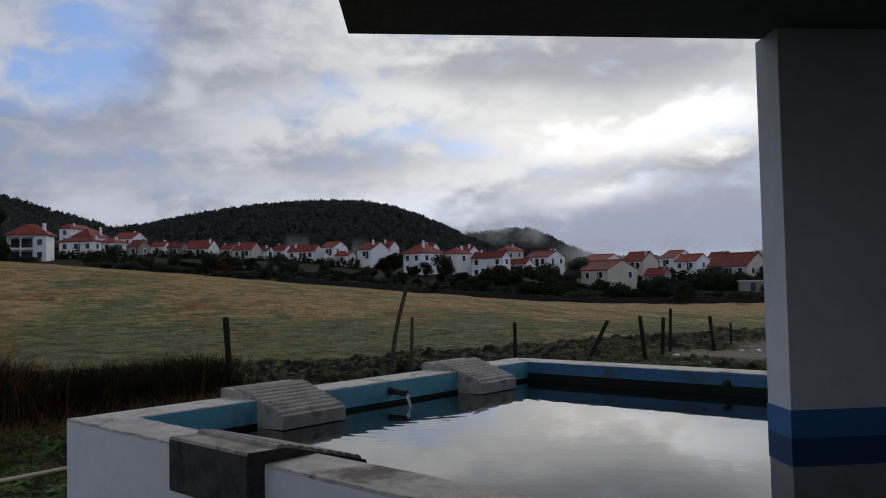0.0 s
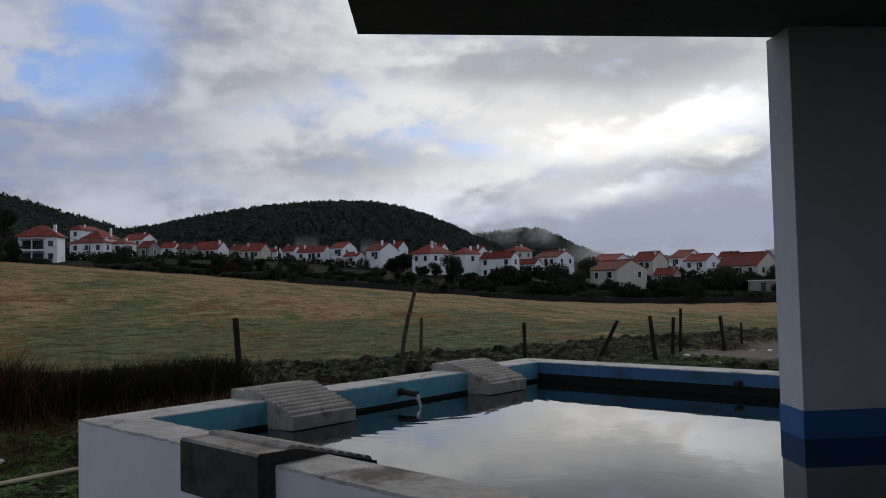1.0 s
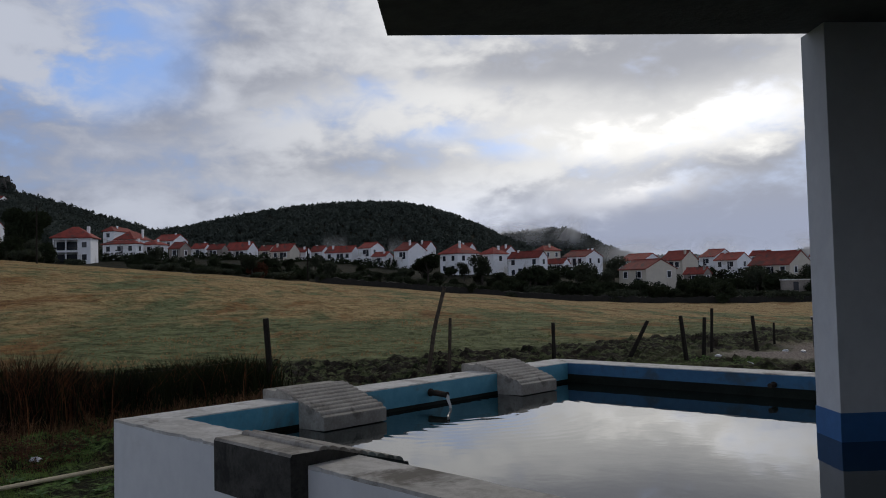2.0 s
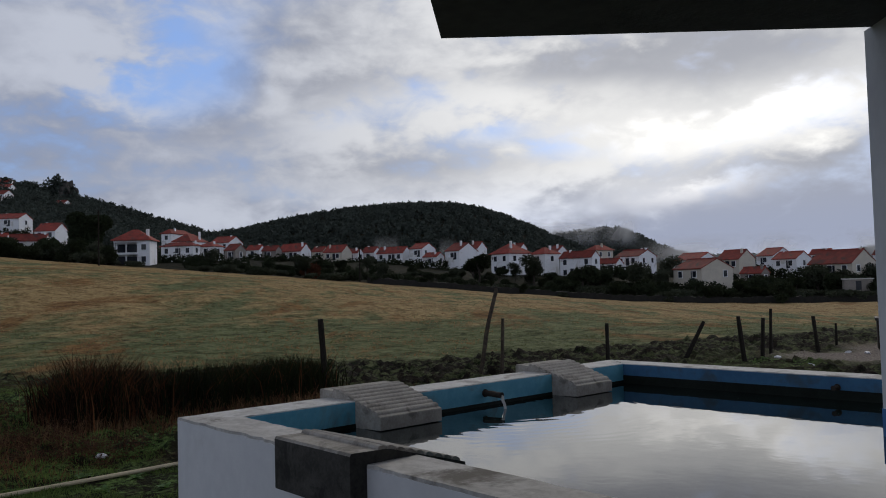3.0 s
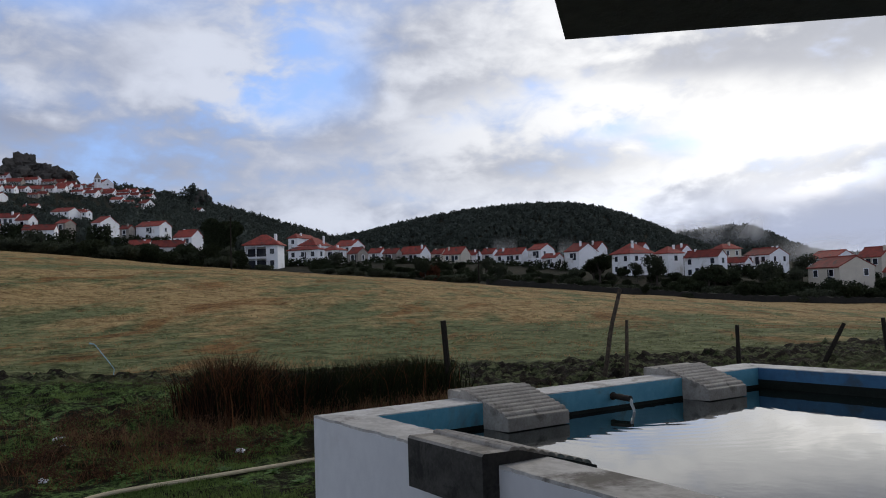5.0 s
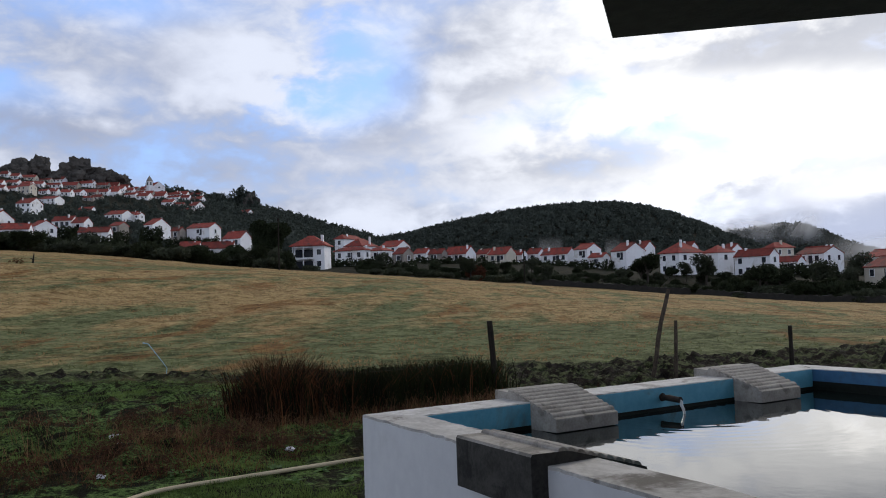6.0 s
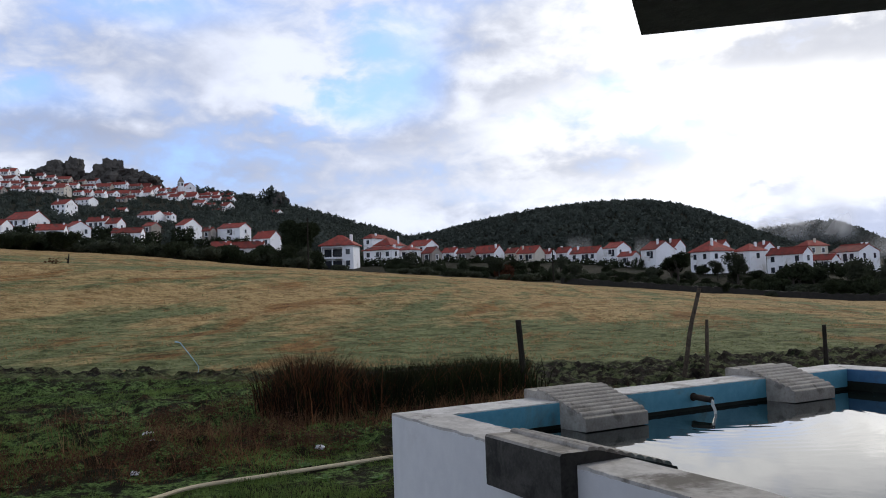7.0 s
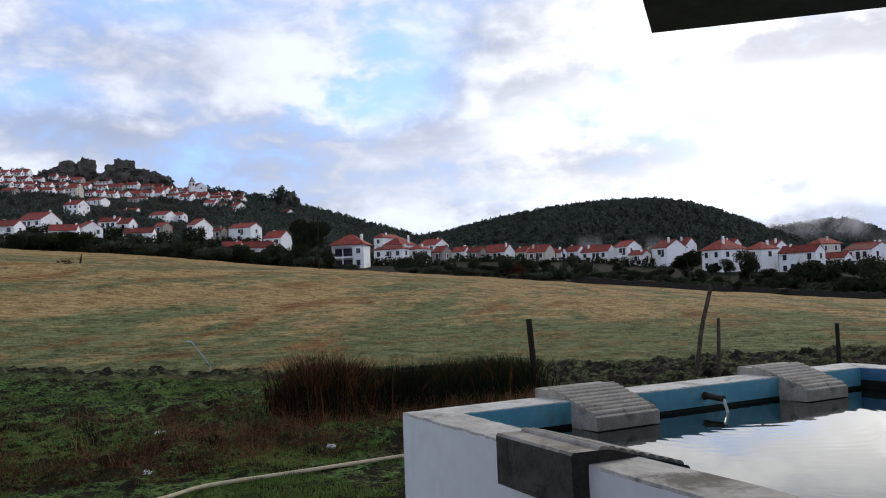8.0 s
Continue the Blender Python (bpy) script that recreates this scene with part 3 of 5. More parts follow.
def washboard(m, w_out, w_in, shift, label, shade_face=False):
    """A sloping ribbed concrete washing slab let into the tank wall; local x goes from outside to the water, y along the wall."""
    s0, s1 = -0.075, 0.49

    def ends(s):
        f = (s - s0) / (s1 - s0)
        return f * shift, w_out + f * (shift + w_in - w_out)

    base = empty("washboard", m, label, "washboard", "washboards on the tank")
    top = [(s0 + (s1 - s0) * i / 24, board_height(s0 + (s1 - s0) * i / 24)) for i in range(25)]
    top[0] = (s0, top[0][1] - 0.010)
    top.insert(1, (s0 + 0.008, board_height(s0 + 0.008)))
    outline = [(s0, 0.737)] + top + [(s1 + 0.002, top[-1][1] - 0.008), (s1, 0.755)]
    bm = bmesh.new()
    sides = [[bm.verts.new((s, ends(s)[e], z)) for s, z in outline] for e in (0, 1)]
    k = len(outline)
    for i in range(k):
        bm.faces.new((sides[0][i], sides[0][(i + 1) % k], sides[1][(i + 1) % k], sides[1][i]))
    bm.faces.new(sides[0][::-1])
    bm.faces.new(sides[1])
    bmesh.ops.recalc_face_normals(bm, faces=bm.faces)
    body = part("slab_body", bm, slab_cement, base)
    # Outer face and one side take a darker concrete, shade in its colour.
    if shade_face:
        body.data.materials.append(shaded_cement)
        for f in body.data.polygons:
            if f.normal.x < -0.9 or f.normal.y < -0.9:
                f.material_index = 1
    for r in range(9):
        c = 0.072 + r * 0.0465
        bm = bmesh.new()
        rings = []
        for e in (0, 1):
            y = ends(c)[e] + (0.001 if e == 0 else -0.001)
            rings.append([bm.verts.new((c + 0.0215 * math.cos(a), y, board_height(c + 0.0215 * math.cos(a)) - 0.004 + 0.019 * max(0.0, math.sin(a)) ** 0.7)) for a in [math.pi * q / 7 for q in range(8)]])
        for q in range(7):
            bm.faces.new((rings[0][q], rings[0][q + 1], rings[1][q + 1], rings[1][q]))
        bm.faces.new(rings[0][::-1])
        bm.faces.new(rings[1])
        bmesh.ops.recalc_face_normals(bm, faces=bm.faces)
        part("rib", bm, slab_cement, base)
    return base


washboard(pose(0, 0.921, 0), 0.49, 0.449, 0.024, "ribbed grey concrete washing slab sloping into the tank")
washboard(pose(0, 2.626, 0), 0.46, 0.39, 0.012, "ribbed grey concrete washing slab near the far corner")
washboard(pose(1.665, 0, 0.003, 0, 0, 90), 0.535, 0.535, 0.0, "ribbed grey concrete washing slab, outer face darkened for shade", True)


def spout():
    base = empty("water_spout", pose(0.2, 1.97, 0.835), "dark iron pipe spout running into the tank", "water spout")
    bm = tube_bm([(0, 0, 0), (0.13, 0, 0.0), (0.215, 0, -0.004), (0.222, 0, -0.004)], [0.019, 0.019, 0.019, 0.021], 14)
    part("pipe", bm, iron, base)
    part("wall_collar", tube_bm([(0.055, 0, 0), (0.075, 0, 0)], [0.027, 0.026], 14), iron, base)
    bm = tube_bm([(0.218 + 0.03 * t, 0.004 * math.sin(9 * t), -0.012 - 0.078 * t * t) for t in [k / 8 for k in range(9)]], [0.012 - 0.004 * k / 8 for k in range(9)], 8)
    part("water_stream", bm, stream_mat, base, "thin falling stream of water")


def glass_like(name, colour, rough, trans):
    m = bpy.data.materials.new(name)
    m.use_nodes = True
    n = Nodes(m.node_tree)
    bs = n.add("ShaderNodeBsdfPrincipled", {"Base Color": colour, "Roughness": rough, "IOR": 1.33, "Transmission Weight": trans})
    n.tree.links.new(bs.outputs[0], n.add("ShaderNodeOutputMaterial").inputs[0])
    return m


stream_mat = glass_like("falling_water", (0.9, 0.93, 0.95), 0.15, 0.5)
spout()


def overflow():
    base = empty("overflow_pipe", pose(1.86, far_in(1.86) - 0.012, 0.83), "short dark overflow pipe stub in the tank wall", "pipe")
    part("stub", tube_bm([(0, 0.03, 0), (0, -0.05, 0), (0.0, -0.058, 0)], [0.014, 0.014, 0.017], 12), iron, base)
    part("flange", tube_bm([(0, 0.012, 0), (0, -0.004, 0)], [0.022, 0.021], 12), iron, base)


overflow()


# ---- village ----
def window_mesh(w, h):
    bm = box_bm(-0.06, 0.02, -w / 2, w / 2, 0, h)
    me = bpy.data.meshes.new("pane")
    bm.to_mesh(me)
    bm.free()
    me.materials.append(window_dark)
    return me


def frame_mesh(w, h, mat, t=0.12):
    bm = bmesh.new()
    box_bm(-0.09, 0.0, -w / 2 - t, -w / 2, -t, h + t, bm=bm)
    box_bm(-0.09, 0.0, w / 2, w / 2 + t, -t, h + t, bm=bm)
    box_bm(-0.09, 0.0, -w / 2, w / 2, h, h + t, bm=bm)
    box_bm(-0.13, 0.0, -w / 2, w / 2, -t, 0, bm=bm)
    me = bpy.data.meshes.new("window_frame")
    bm.to_mesh(me)
    bm.free()
    me.materials.append(mat)
    return me


PANE, FRAME = window_mesh(1.15, 1.4), frame_mesh(1.15, 1.4, house_white)
DOOR_PANE = window_mesh(1.1, 2.1)


def child(name, me, parent, m):
    ob = new(name, me)
    ob.parent = parent
    ob.matrix_basis = m
    return ob


def gable_body(w, l, hw, rise):
    bm = bmesh.new()
    prof = [(0, -2.5), (w, -2.5), (w, hw), (w / 2, hw + rise), (0, hw)]
    a = [bm.verts.new((x, 0, z)) for x, z in prof]
    b = [bm.verts.new((x, l, z)) for x, z in prof]
    bm.faces.new(a)
    bm.faces.new(b[::-1])
    for i in range(5):
        bm.faces.new((a[i], b[i], b[(i + 1) % 5], a[(i + 1) % 5]))
    bmesh.ops.recalc_face_normals(bm, faces=bm.faces)
    return bm


def gable_roof(w, l, hw, rise, over=0.35, t=0.2):
    bm = bmesh.new()
    slope = rise / (w / 2)
    for e in (-1, 1):
        xe = -over if e < 0 else w + over
        ze = hw - over * slope + 0.02
        zr = hw + rise + 0.02
        vs = []
        for y in (-0.12, l + 0.12):
            vs += [bm.verts.new((xe, y, ze)), bm.verts.new((w / 2, y, zr)), bm.verts.new((w / 2, y, zr + t)), bm.verts.new((xe, y, ze + t))]
        for q in ((0, 1, 2, 3), (7, 6, 5, 4), (0, 4, 5, 1), (1, 5, 6, 2), (2, 6, 7, 3), (3, 7, 4, 0)):
            bm.faces.new([vs[i] for i in q])
    # ridge of half-round tiles
    tube_bm([(w / 2, -0.15, hw + rise + t), (w / 2, l + 0.15, hw + rise + t)], [0.16, 0.16], 6, bm)
    bmesh.ops.recalc_face_normals(bm, faces=bm.faces)
    return bm


def hip_roof(w, l, hw, rise, over=0.45, t=0.18):
    bm = bmesh.new()
    k = min(w, l) / 2
    lo = [(-over, -over), (w + over, -over), (w + over, l + over), (-over, l + over)]
    if l >= w:
        rid = [(w / 2, k), (w / 2, l - k)]
    else:
        rid = [(k, l / 2), (w - k, l / 2)]
    if (Vector(rid[0]) - Vector(rid[1])).length < 0.2:
        rid[1] = (rid[1][0] + (0.2 if l < w else 0), rid[1][1] + (0.2 if l >= w else 0))
    b0 = [bm.verts.new((x, y, hw + 0.02)) for x, y in lo]
    b1 = [bm.verts.new((x, y, hw + 0.02 + t)) for x, y in lo]
    r = [bm.verts.new((x, y, hw + rise + t)) for x, y in rid]
    bm.faces.new(b0[::-1])
    for i in range(4):
        bm.faces.new((b0[i], b0[(i + 1) % 4], b1[(i + 1) % 4], b1[i]))
    if l >= w:
        bm.faces.new((b1[0], b1[1], r[0])), bm.faces.new((b1[1], b1[2], r[1], r[0])), bm.faces.new((b1[2], b1[3], r[1])), bm.faces.new((b1[3], b1[0], r[0], r[1]))
    else:
        bm.faces.new((b1[3], b1[0], r[0])), bm.faces.new((b1[0], b1[1], r[1], r[0])), bm.faces.new((b1[1], b1[2], r[1])), bm.faces.new((b1[2], b1[3], r[0], r[1]))
    bmesh.ops.recalc_face_normals(bm, faces=bm.faces)
    return bm


house_rng = random.Random(4)
SLOPE, FOOT = [], []


def build_house(m, hw, l, w, rise, walls, hip, label, windows=True, chimneys=1, group="village houses"):
    rng = house_rng
    base = empty("house", m, label, "house", group)
    if hip:
        part("wall", prism_bm([(0, 0), (w, 0), (w, l), (0, l)], -2.5, hw), walls, base)
        part("roof", hip_roof(w, l, hw, rise), roof_tile, base, "red clay tile hipped roof")
    else:
        part("wall", gable_body(w, l, hw, rise), walls, base)
        part("roof", gable_roof(w, l, hw, rise), roof_tile, base, "red clay tile roof")
    for c in range(chimneys):
        cx, cy = w * rng.choice((0.3, 0.62, 0.5)), l * rng.choice((0.03, 0.2, 0.75)) + 0.3
        part("chimney", box_bm(cx - 0.3, cx + 0.3, cy - 0.25, cy + 0.25, hw + 0.2, hw + rise + rng.uniform(0.35, 0.8), 0.04), walls, base)
    if windows:
        storeys = 2 if hw > 4.6 else 1
        for fl in range(storeys):
            z = hw - 1.95 - fl * 2.75
            n = max(1, int(l / 3.0))
            for i in range(n):
                if rng.random() < 0.12:
                    continue
                y = l * (i + 0.5) / n
                wo = child("window", FRAME, base, pose(0, y, z))
                child("pane", PANE, wo, pose(0, 0, 0))
            n = max(1, int(w / 4.0))
            for i in range(n):
                if rng.random() < 0.35:
                    continue
                x = w * (i + 0.5) / n
                wo = child("window", FRAME, base, pose(x, 0, z, 0, 0, 90))
                child("pane", PANE, wo, pose(0, 0, 0))
        child("door", DOOR_PANE, base, pose(0, l * rng.uniform(0.3, 0.7), max(-0.3, hw - 2.6 - (storeys - 1) * 2.75)))
    return base


def place(az, d, z_eave, hw, turn):
    x, y = polar(az, d)
    SLOPE.append((x, y))
    return pose(x, y, z_eave - hw, 0, 0, az + 90 - turn)


def white(az, d, ze, hw, l, w, rise, turn=32, **kw):
    hw2 = max(hw, 2.6)
    FOOT.append((az, d, ze - hw, l, turn))
    return build_house(place(az, d, ze, hw2, turn), hw2, l, w, rise, house_white, False, "whitewashed house with red clay tile roof", **kw)


def hip(az, d, ze, hw, l, w, rise, turn=32, **kw):
    hw2 = max(hw, 2.6)
    FOOT.append((az, d, ze - hw, l, turn))
    return build_house(place(az, d, ze, hw2, turn), hw2, l, w, rise, house_white, True, "large whitewashed house with red hipped roof", **kw)


def stone(az, d, ze, hw, l, w, rise, turn=32, **kw):
    hw2 = max(hw, 2.6)
    FOOT.append((az, d, ze - hw, l, turn))
    return build_house(place(az, d, ze, hw2, turn), hw2, l, w, rise, house_stone, False, "grey stone house with weathered tile roof", **kw)


def beige(az, d, ze, hw, l, w, rise, turn=32, **kw):
    hw2 = max(hw, 2.6)
    FOOT.append((az, d, ze - hw, l, turn))
    return build_house(place(az, d, ze, hw2, turn), hw2, l, w, rise, house_beige, False, "beige rendered house with red tile roof", **kw)


def beige_hip(az, d, ze, hw, l, w, rise, turn=32, **kw):
    hw2 = max(hw, 2.6)
    FOOT.append((az, d, ze - hw, l, turn))
    return build_house(place(az, d, ze, hw2, turn), hw2, l, w, rise, house_beige, True, "beige rendered house with red hipped roof", **kw)


def balconied_house():
    l, w, hw = 9.0, 7.6, 6.7
    base = empty("house", place(68.38, 223, 15.1, hw, 14), "white two-storey house with loggia balconies and red roof", "house", "village houses")
    part("wall", prism_bm([(1.7, 0), (w, 0), (w, l), (1.7, l)], -2.5, hw), house_white, base)
    part("stair_bay", prism_bm([(0, 0), (1.69, 0), (1.69, 3.1), (0, 3.1)], -2.5, hw), house_white, base)
    part("roof", hip_roof(w, l, hw, 2.9, 0.6, 0.22), roof_tile, base, "red clay tile hipped roof")
    for z in (0.2, 3.35):
        b = part("balcony", box_bm(-0.1, 1.69, 3.1, l, z - 0.22, z), house_white, base)
        part("parapet", box_bm(-0.1, 0.05, 3.1, l, z, z + 0.30), house_white, b)
        part("handrail", tube_bm([(-0.02, 3.1, z + 0.95), (-0.02, l, z + 0.95)], [0.04, 0.04], 6), iron, b)
    part("eaves_beam", box_bm(-0.1, 0.2, 3.1, l, hw - 0.45, hw), house_white, base)
    for y in (5.9, l - 0.18):
        part("column", box_bm(-0.05, 0.22, y - 0.15, y + 0.15, -2.5, hw - 0.45), house_white, base)
    for z in (0.35, 3.5):
        # A dark sheet over the back wall paints the loggia's inner shade.
        part("loggia_shade_panel", box_bm(1.60, 1.70, 3.6, l - 0.5, z - 0.1, z + 2.35), window_dark, base, "dark panel standing in for the loggia's shade")
        wo = child("window", FRAME, base, pose(0, 1.5, z + 0.8))
        child("pane", PANE, wo, pose(0, 0, 0))
    part("chimney", box_bm(3.2, 4.0, 1.0, 1.7, hw + 0.5, hw + 3.2, 0.04), house_white, base)


balconied_house()
hip(67.01, 285, 21.0, 4.8, 3.7, 13.0, 1.6, turn=32)
hip(65.79, 262, 17.0, 1.3, 6.1, 9.6, 2.6, turn=32)
hip(65.64, 240, 14.5, 2.7, 10.2, 3.8, 1.1, turn=32)
white(63.28, 290, 18.2, 2.6, 7.5, 9.0, 2.1, turn=32)
hip(64.33, 250, 14.7, 1.9, 5.2, 5.7, 1.4, turn=32)
stone(62.86, 235, 12.9, 2.0, 3.5, 5.7, 1.6, turn=32)
white(61.27, 270, 14.6, 1.5, 4.9, 3.6, 1.3, turn=32)
stone(60.15, 262, 13.9, 1.8, 5.2, 3.5, 1.3, turn=32)
white(58.45, 265, 13.7, 1.8, 8.6, 6.3, 2.3, turn=32)
beige(56.95, 280, 14.1, 1.4, 4.4, 4.0, 1.4, turn=32)
beige(55.61, 262, 13.0, 2.5, 7.1, 5.9, 2.1, turn=32)
white(54.52, 270, 12.9, 1.7, 3.9, 3.5, 1.2, turn=32)
white(53.38, 272, 13.1, 2.4, 4.8, 4.6, 1.6, turn=32)
white(51.34, 262, 12.3, 2.3, 10.2, 5.0, 1.8, turn=32)
white(49.99, 255, 13.1, 3.8, 4.8, 8.1, 1.7, turn=32)
white(48.97, 245, 10.1, 1.2, 5.0, 4.3, 1.1, turn=32)
white(47.38, 240, 11.5, 4.5, 5.0, 10.6, 2.3, turn=32)
white(46.08, 275, 13.6, 2.7, 3.5, 6.0, 2.1, turn=32)
hip(43.90, 222, 9.5, 5.8, 7.0, 8.7, 2.8, turn=45)
hip(41.40, 228, 9.3, 5.5, 5.4, 5.7, 2.0, turn=45)
white(43.10, 262, 12.5, 2.2, 3.5, 4.3, 1.6, turn=32)
white(40.54, 250, 10.5, 2.1, 3.5, 6.6, 1.9, turn=32)
white(38.17, 222, 8.0, 4.8, 10.3, 4.1, 1.5, turn=32)
beige_hip(37.85, 262, 11.1, 3.3, 4.0, 8.3, 1.6, turn=40)
white(36.51, 240, 6.5, 1.0, 7.3, 3.5, 1.2, turn=32)
white(34.97, 245, 8.4, 3.8, 8.3, 9.5, 1.8, turn=32)
white(74.05, 255, 20.0, 4.5, 6.3, 6.6, 2.1, turn=32)
white(76.80, 236, 16.4, 0.8, 5.4, 3.5, 1.3, turn=14)
white(74.61, 232, 15.7, 1.1, 8.8, 4.6, 1.6, turn=14)
white(76.09, 300, 27.2, 3.7, 9.2, 7.7, 1.7, turn=32)
white(77.19, 649, 70.5, 4.0, 9.6, 4.0, 1.5, turn=32)
white(76.92, 695, 79.1, 5.2, 8.1, 13.0, 3.5, turn=32)
white(73.58, 745, 77.4, 3.1, 9.5, 13.0, 3.7, turn=32)
stone(78.01, 300, 26.2, 2.6, 3.5, 3.7, 1.1, turn=32)
white(79.73, 330, 31.0, 1.5, 3.7, 13.0, 2.7, turn=32)
white(81.60, 527, 55.1, 5.2, 11.7, 12.7, 2.7, turn=32)
white(80.56, 533, 55.3, 5.0, 3.6, 6.4, 1.3, turn=32)
white(80.70, 579, 60.7, 2.7, 7.8, 3.5, 1.3, turn=32)
stone(81.80, 300, 28.1, 2.2, 3.5, 6.1, 1.2, turn=32)
white(82.45, 262, 22.8, 1.4, 8.7, 4.8, 1.4, turn=14)
white(83.91, 300, 29.1, 2.0, 4.5, 5.3, 1.8, turn=32)
white(84.60, 305, 30.4, 2.6, 7.6, 3.5, 1.3, turn=32)
white(86.71, 285, 26.5, 1.5, 3.5, 8.0, 1.9, turn=50)
white(87.08, 268, 24.2, 1.5, 8.0, 4.6, 1.6, turn=14)
white(89.13, 300, 30.5, 2.3, 9.3, 10.3, 2.7, turn=40)
white(90.62, 268, 25.5, 2.8, 6.7, 5.7, 1.7, turn=32)
white(86.99, 529, 61.4, 7.4, 9.1, 13.0, 3.4, turn=32)
white(85.61, 639, 77.3, 5.0, 12.6, 12.4, 2.3, turn=32)
beige(87.04, 701, 93.9, 7.6, 9.6, 10.2, 2.4, turn=32)
white(83.48, 607, 65.7, 1.2, 10.5, 7.1, 2.6, turn=32)
white(31.13, 255, 7.0, 2.7, 8.6, 11.2, 2.0, turn=32)
beige(30.93, 190, 3.6, 3.0, 8.8, 9.6, 2.1, turn=45)
beige(28.54, 225, 6.2, 4.0, 6.5, 7.6, 2.3, turn=32)
white(26.43, 262, 7.6, 2.9, 5.6, 10.9, 2.2, turn=32)
white(25.05, 240, 6.1, 2.5, 7.3, 7.2, 1.8, turn=32)
white(23.16, 275, 7.9, 1.8, 6.4, 3.5, 1.3, turn=32)
beige(21.86, 205, 4.0, 3.1, 10.9, 9.6, 3.0, turn=32)
stone(27.18, 215, 2.4, 1.0, 5.9, 3.5, 1.3, turn=32)
white(34.89, 270, 9.4, 3.3, 8.7, 8.7, 1.8, turn=32)
white(19.1, 270, 7.1, 3.1, 8.9, 4.5, 1.9, turn=32)
# terraces of the old quarter under the crags
white(91.59, 785, 116.6, 4.0, 10.7, 3.7, 1.3, turn=25)
white(91.01, 799, 119.0, 4.0, 8.3, 12.9, 3.0, turn=18)
white(90.21, 819, 122.7, 4.6, 9.9, 7.1, 2.6, turn=18)
white(89.83, 835, 125.7, 4.7, 7.1, 9.2, 3.1, turn=25)
white(91.36, 735, 105.2, 4.3, 8.5, 9.4, 3.1, turn=18)
white(90.73, 761, 109.3, 3.6, 8.3, 5.9, 2.1, turn=32)
white(89.96, 767, 109.5, 3.8, 12.2, 9.0, 3.1, turn=40)
white(89.03, 807, 116.0, 3.3, 13.6, 4.2, 1.5, turn=40)
white(88.24, 849, 124.2, 3.8, 7.3, 8.6, 3.1, turn=25)
white(87.65, 841, 121.6, 4.2, 7.8, 8.9, 2.8, turn=25)
beige(86.73, 855, 122.6, 3.9, 13.7, 12.5, 3.1, turn=18)
white(91.58, 697, 96.1, 3.3, 5.3, 10.0, 2.9, turn=18)
white(90.81, 703, 97.2, 4.1, 11.3, 3.9, 1.4, turn=40)
white(90.18, 717, 98.7, 3.7, 7.3, 4.4, 1.6, turn=25)
white(89.45, 739, 101.5, 3.1, 10.3, 8.1, 2.7, turn=18)
white(89.08, 727, 99.2, 4.1, 7.2, 4.0, 1.4, turn=40)
white(88.56, 739, 101.0, 4.2, 6.2, 11.0, 3.0, turn=18)
white(87.75, 777, 106.7, 3.3, 10.6, 13.0, 3.1, turn=25)
white(86.98, 775, 105.3, 3.7, 9.0, 10.8, 3.0, turn=25)
white(86.31, 791, 108.0, 4.2, 12.1, 13.0, 2.9, turn=18)
white(85.25, 807, 110.0, 4.6, 14.7, 4.3, 1.6, turn=25)
stone(84.30, 823, 111.8, 4.2, 14.4, 11.4, 3.6, turn=18)
white(89.47, 689, 90.8, 2.9, 8.3, 10.2, 2.8, turn=18)
white(88.50, 699, 91.7, 3.5, 10.2, 12.4, 2.9, turn=18)
white(87.80, 719, 94.4, 3.1, 9.7, 6.4, 2.3, turn=40)
white(86.03, 723, 93.5, 4.3, 8.5, 3.5, 1.3, turn=40)
white(85.48, 729, 93.9, 4.1, 7.6, 7.6, 2.7, turn=25)
white(84.70, 733, 93.9, 4.3, 8.3, 11.0, 2.9, turn=18)
white(84.11, 757, 97.1, 3.5, 14.1, 8.5, 2.6, turn=40)
stone(83.16, 769, 98.8, 3.8, 11.1, 8.3, 3.0, turn=18)
white(82.47, 779, 100.5, 4.2, 10.8, 10.4, 3.2, turn=25)
white(81.81, 783, 101.3, 4.9, 7.9, 11.1, 3.4, turn=18)
beige(85.84, 857, 121.2, 3.9, 16.4, 4.0, 1.4, turn=40)
white(85.09, 865, 122.8, 5.0, 13.5, 9.3, 3.0, turn=25)
beige(84.33, 870, 123.9, 3.9, 14.4, 9.6, 3.4, turn=40)
white(83.38, 859, 119.0, 5.1, 16.2, 8.1, 2.9, turn=32)
stone(82.46, 859, 117.6, 4.9, 14.3, 7.4, 2.6, turn=25)
beige(81.86, 867, 117.9, 4.2, 10.2, 13.0, 4.0, turn=18)
white(81.22, 865, 116.2, 3.8, 8.9, 8.6, 3.1, turn=18)
stone(80.63, 841, 112.2, 5.3, 10.9, 3.5, 1.3, turn=40)
white(79.91, 849, 112.0, 4.2, 10.5, 12.8, 3.5, turn=25)
white(81.56, 823, 109.1, 5.0, 13.3, 12.4, 3.6, turn=25)
white(80.93, 827, 108.2, 3.8, 8.1, 11.3, 3.3, turn=18)
white(80.28, 807, 104.0, 4.4, 9.9, 3.8, 1.4, turn=40)
stone(79.71, 807, 103.2, 4.2, 9.2, 7.0, 2.5, turn=25)
stone(83.37, 709, 86.8, 3.5, 8.4, 3.7, 1.3, turn=25)
beige(82.84, 727, 89.6, 3.3, 7.4, 5.6, 2.0, turn=18)
white(80.78, 783, 99.0, 3.6, 11.2, 5.0, 1.8, turn=32)
white(80.01, 767, 95.7, 4.3, 10.5, 13.0, 3.4, turn=25)
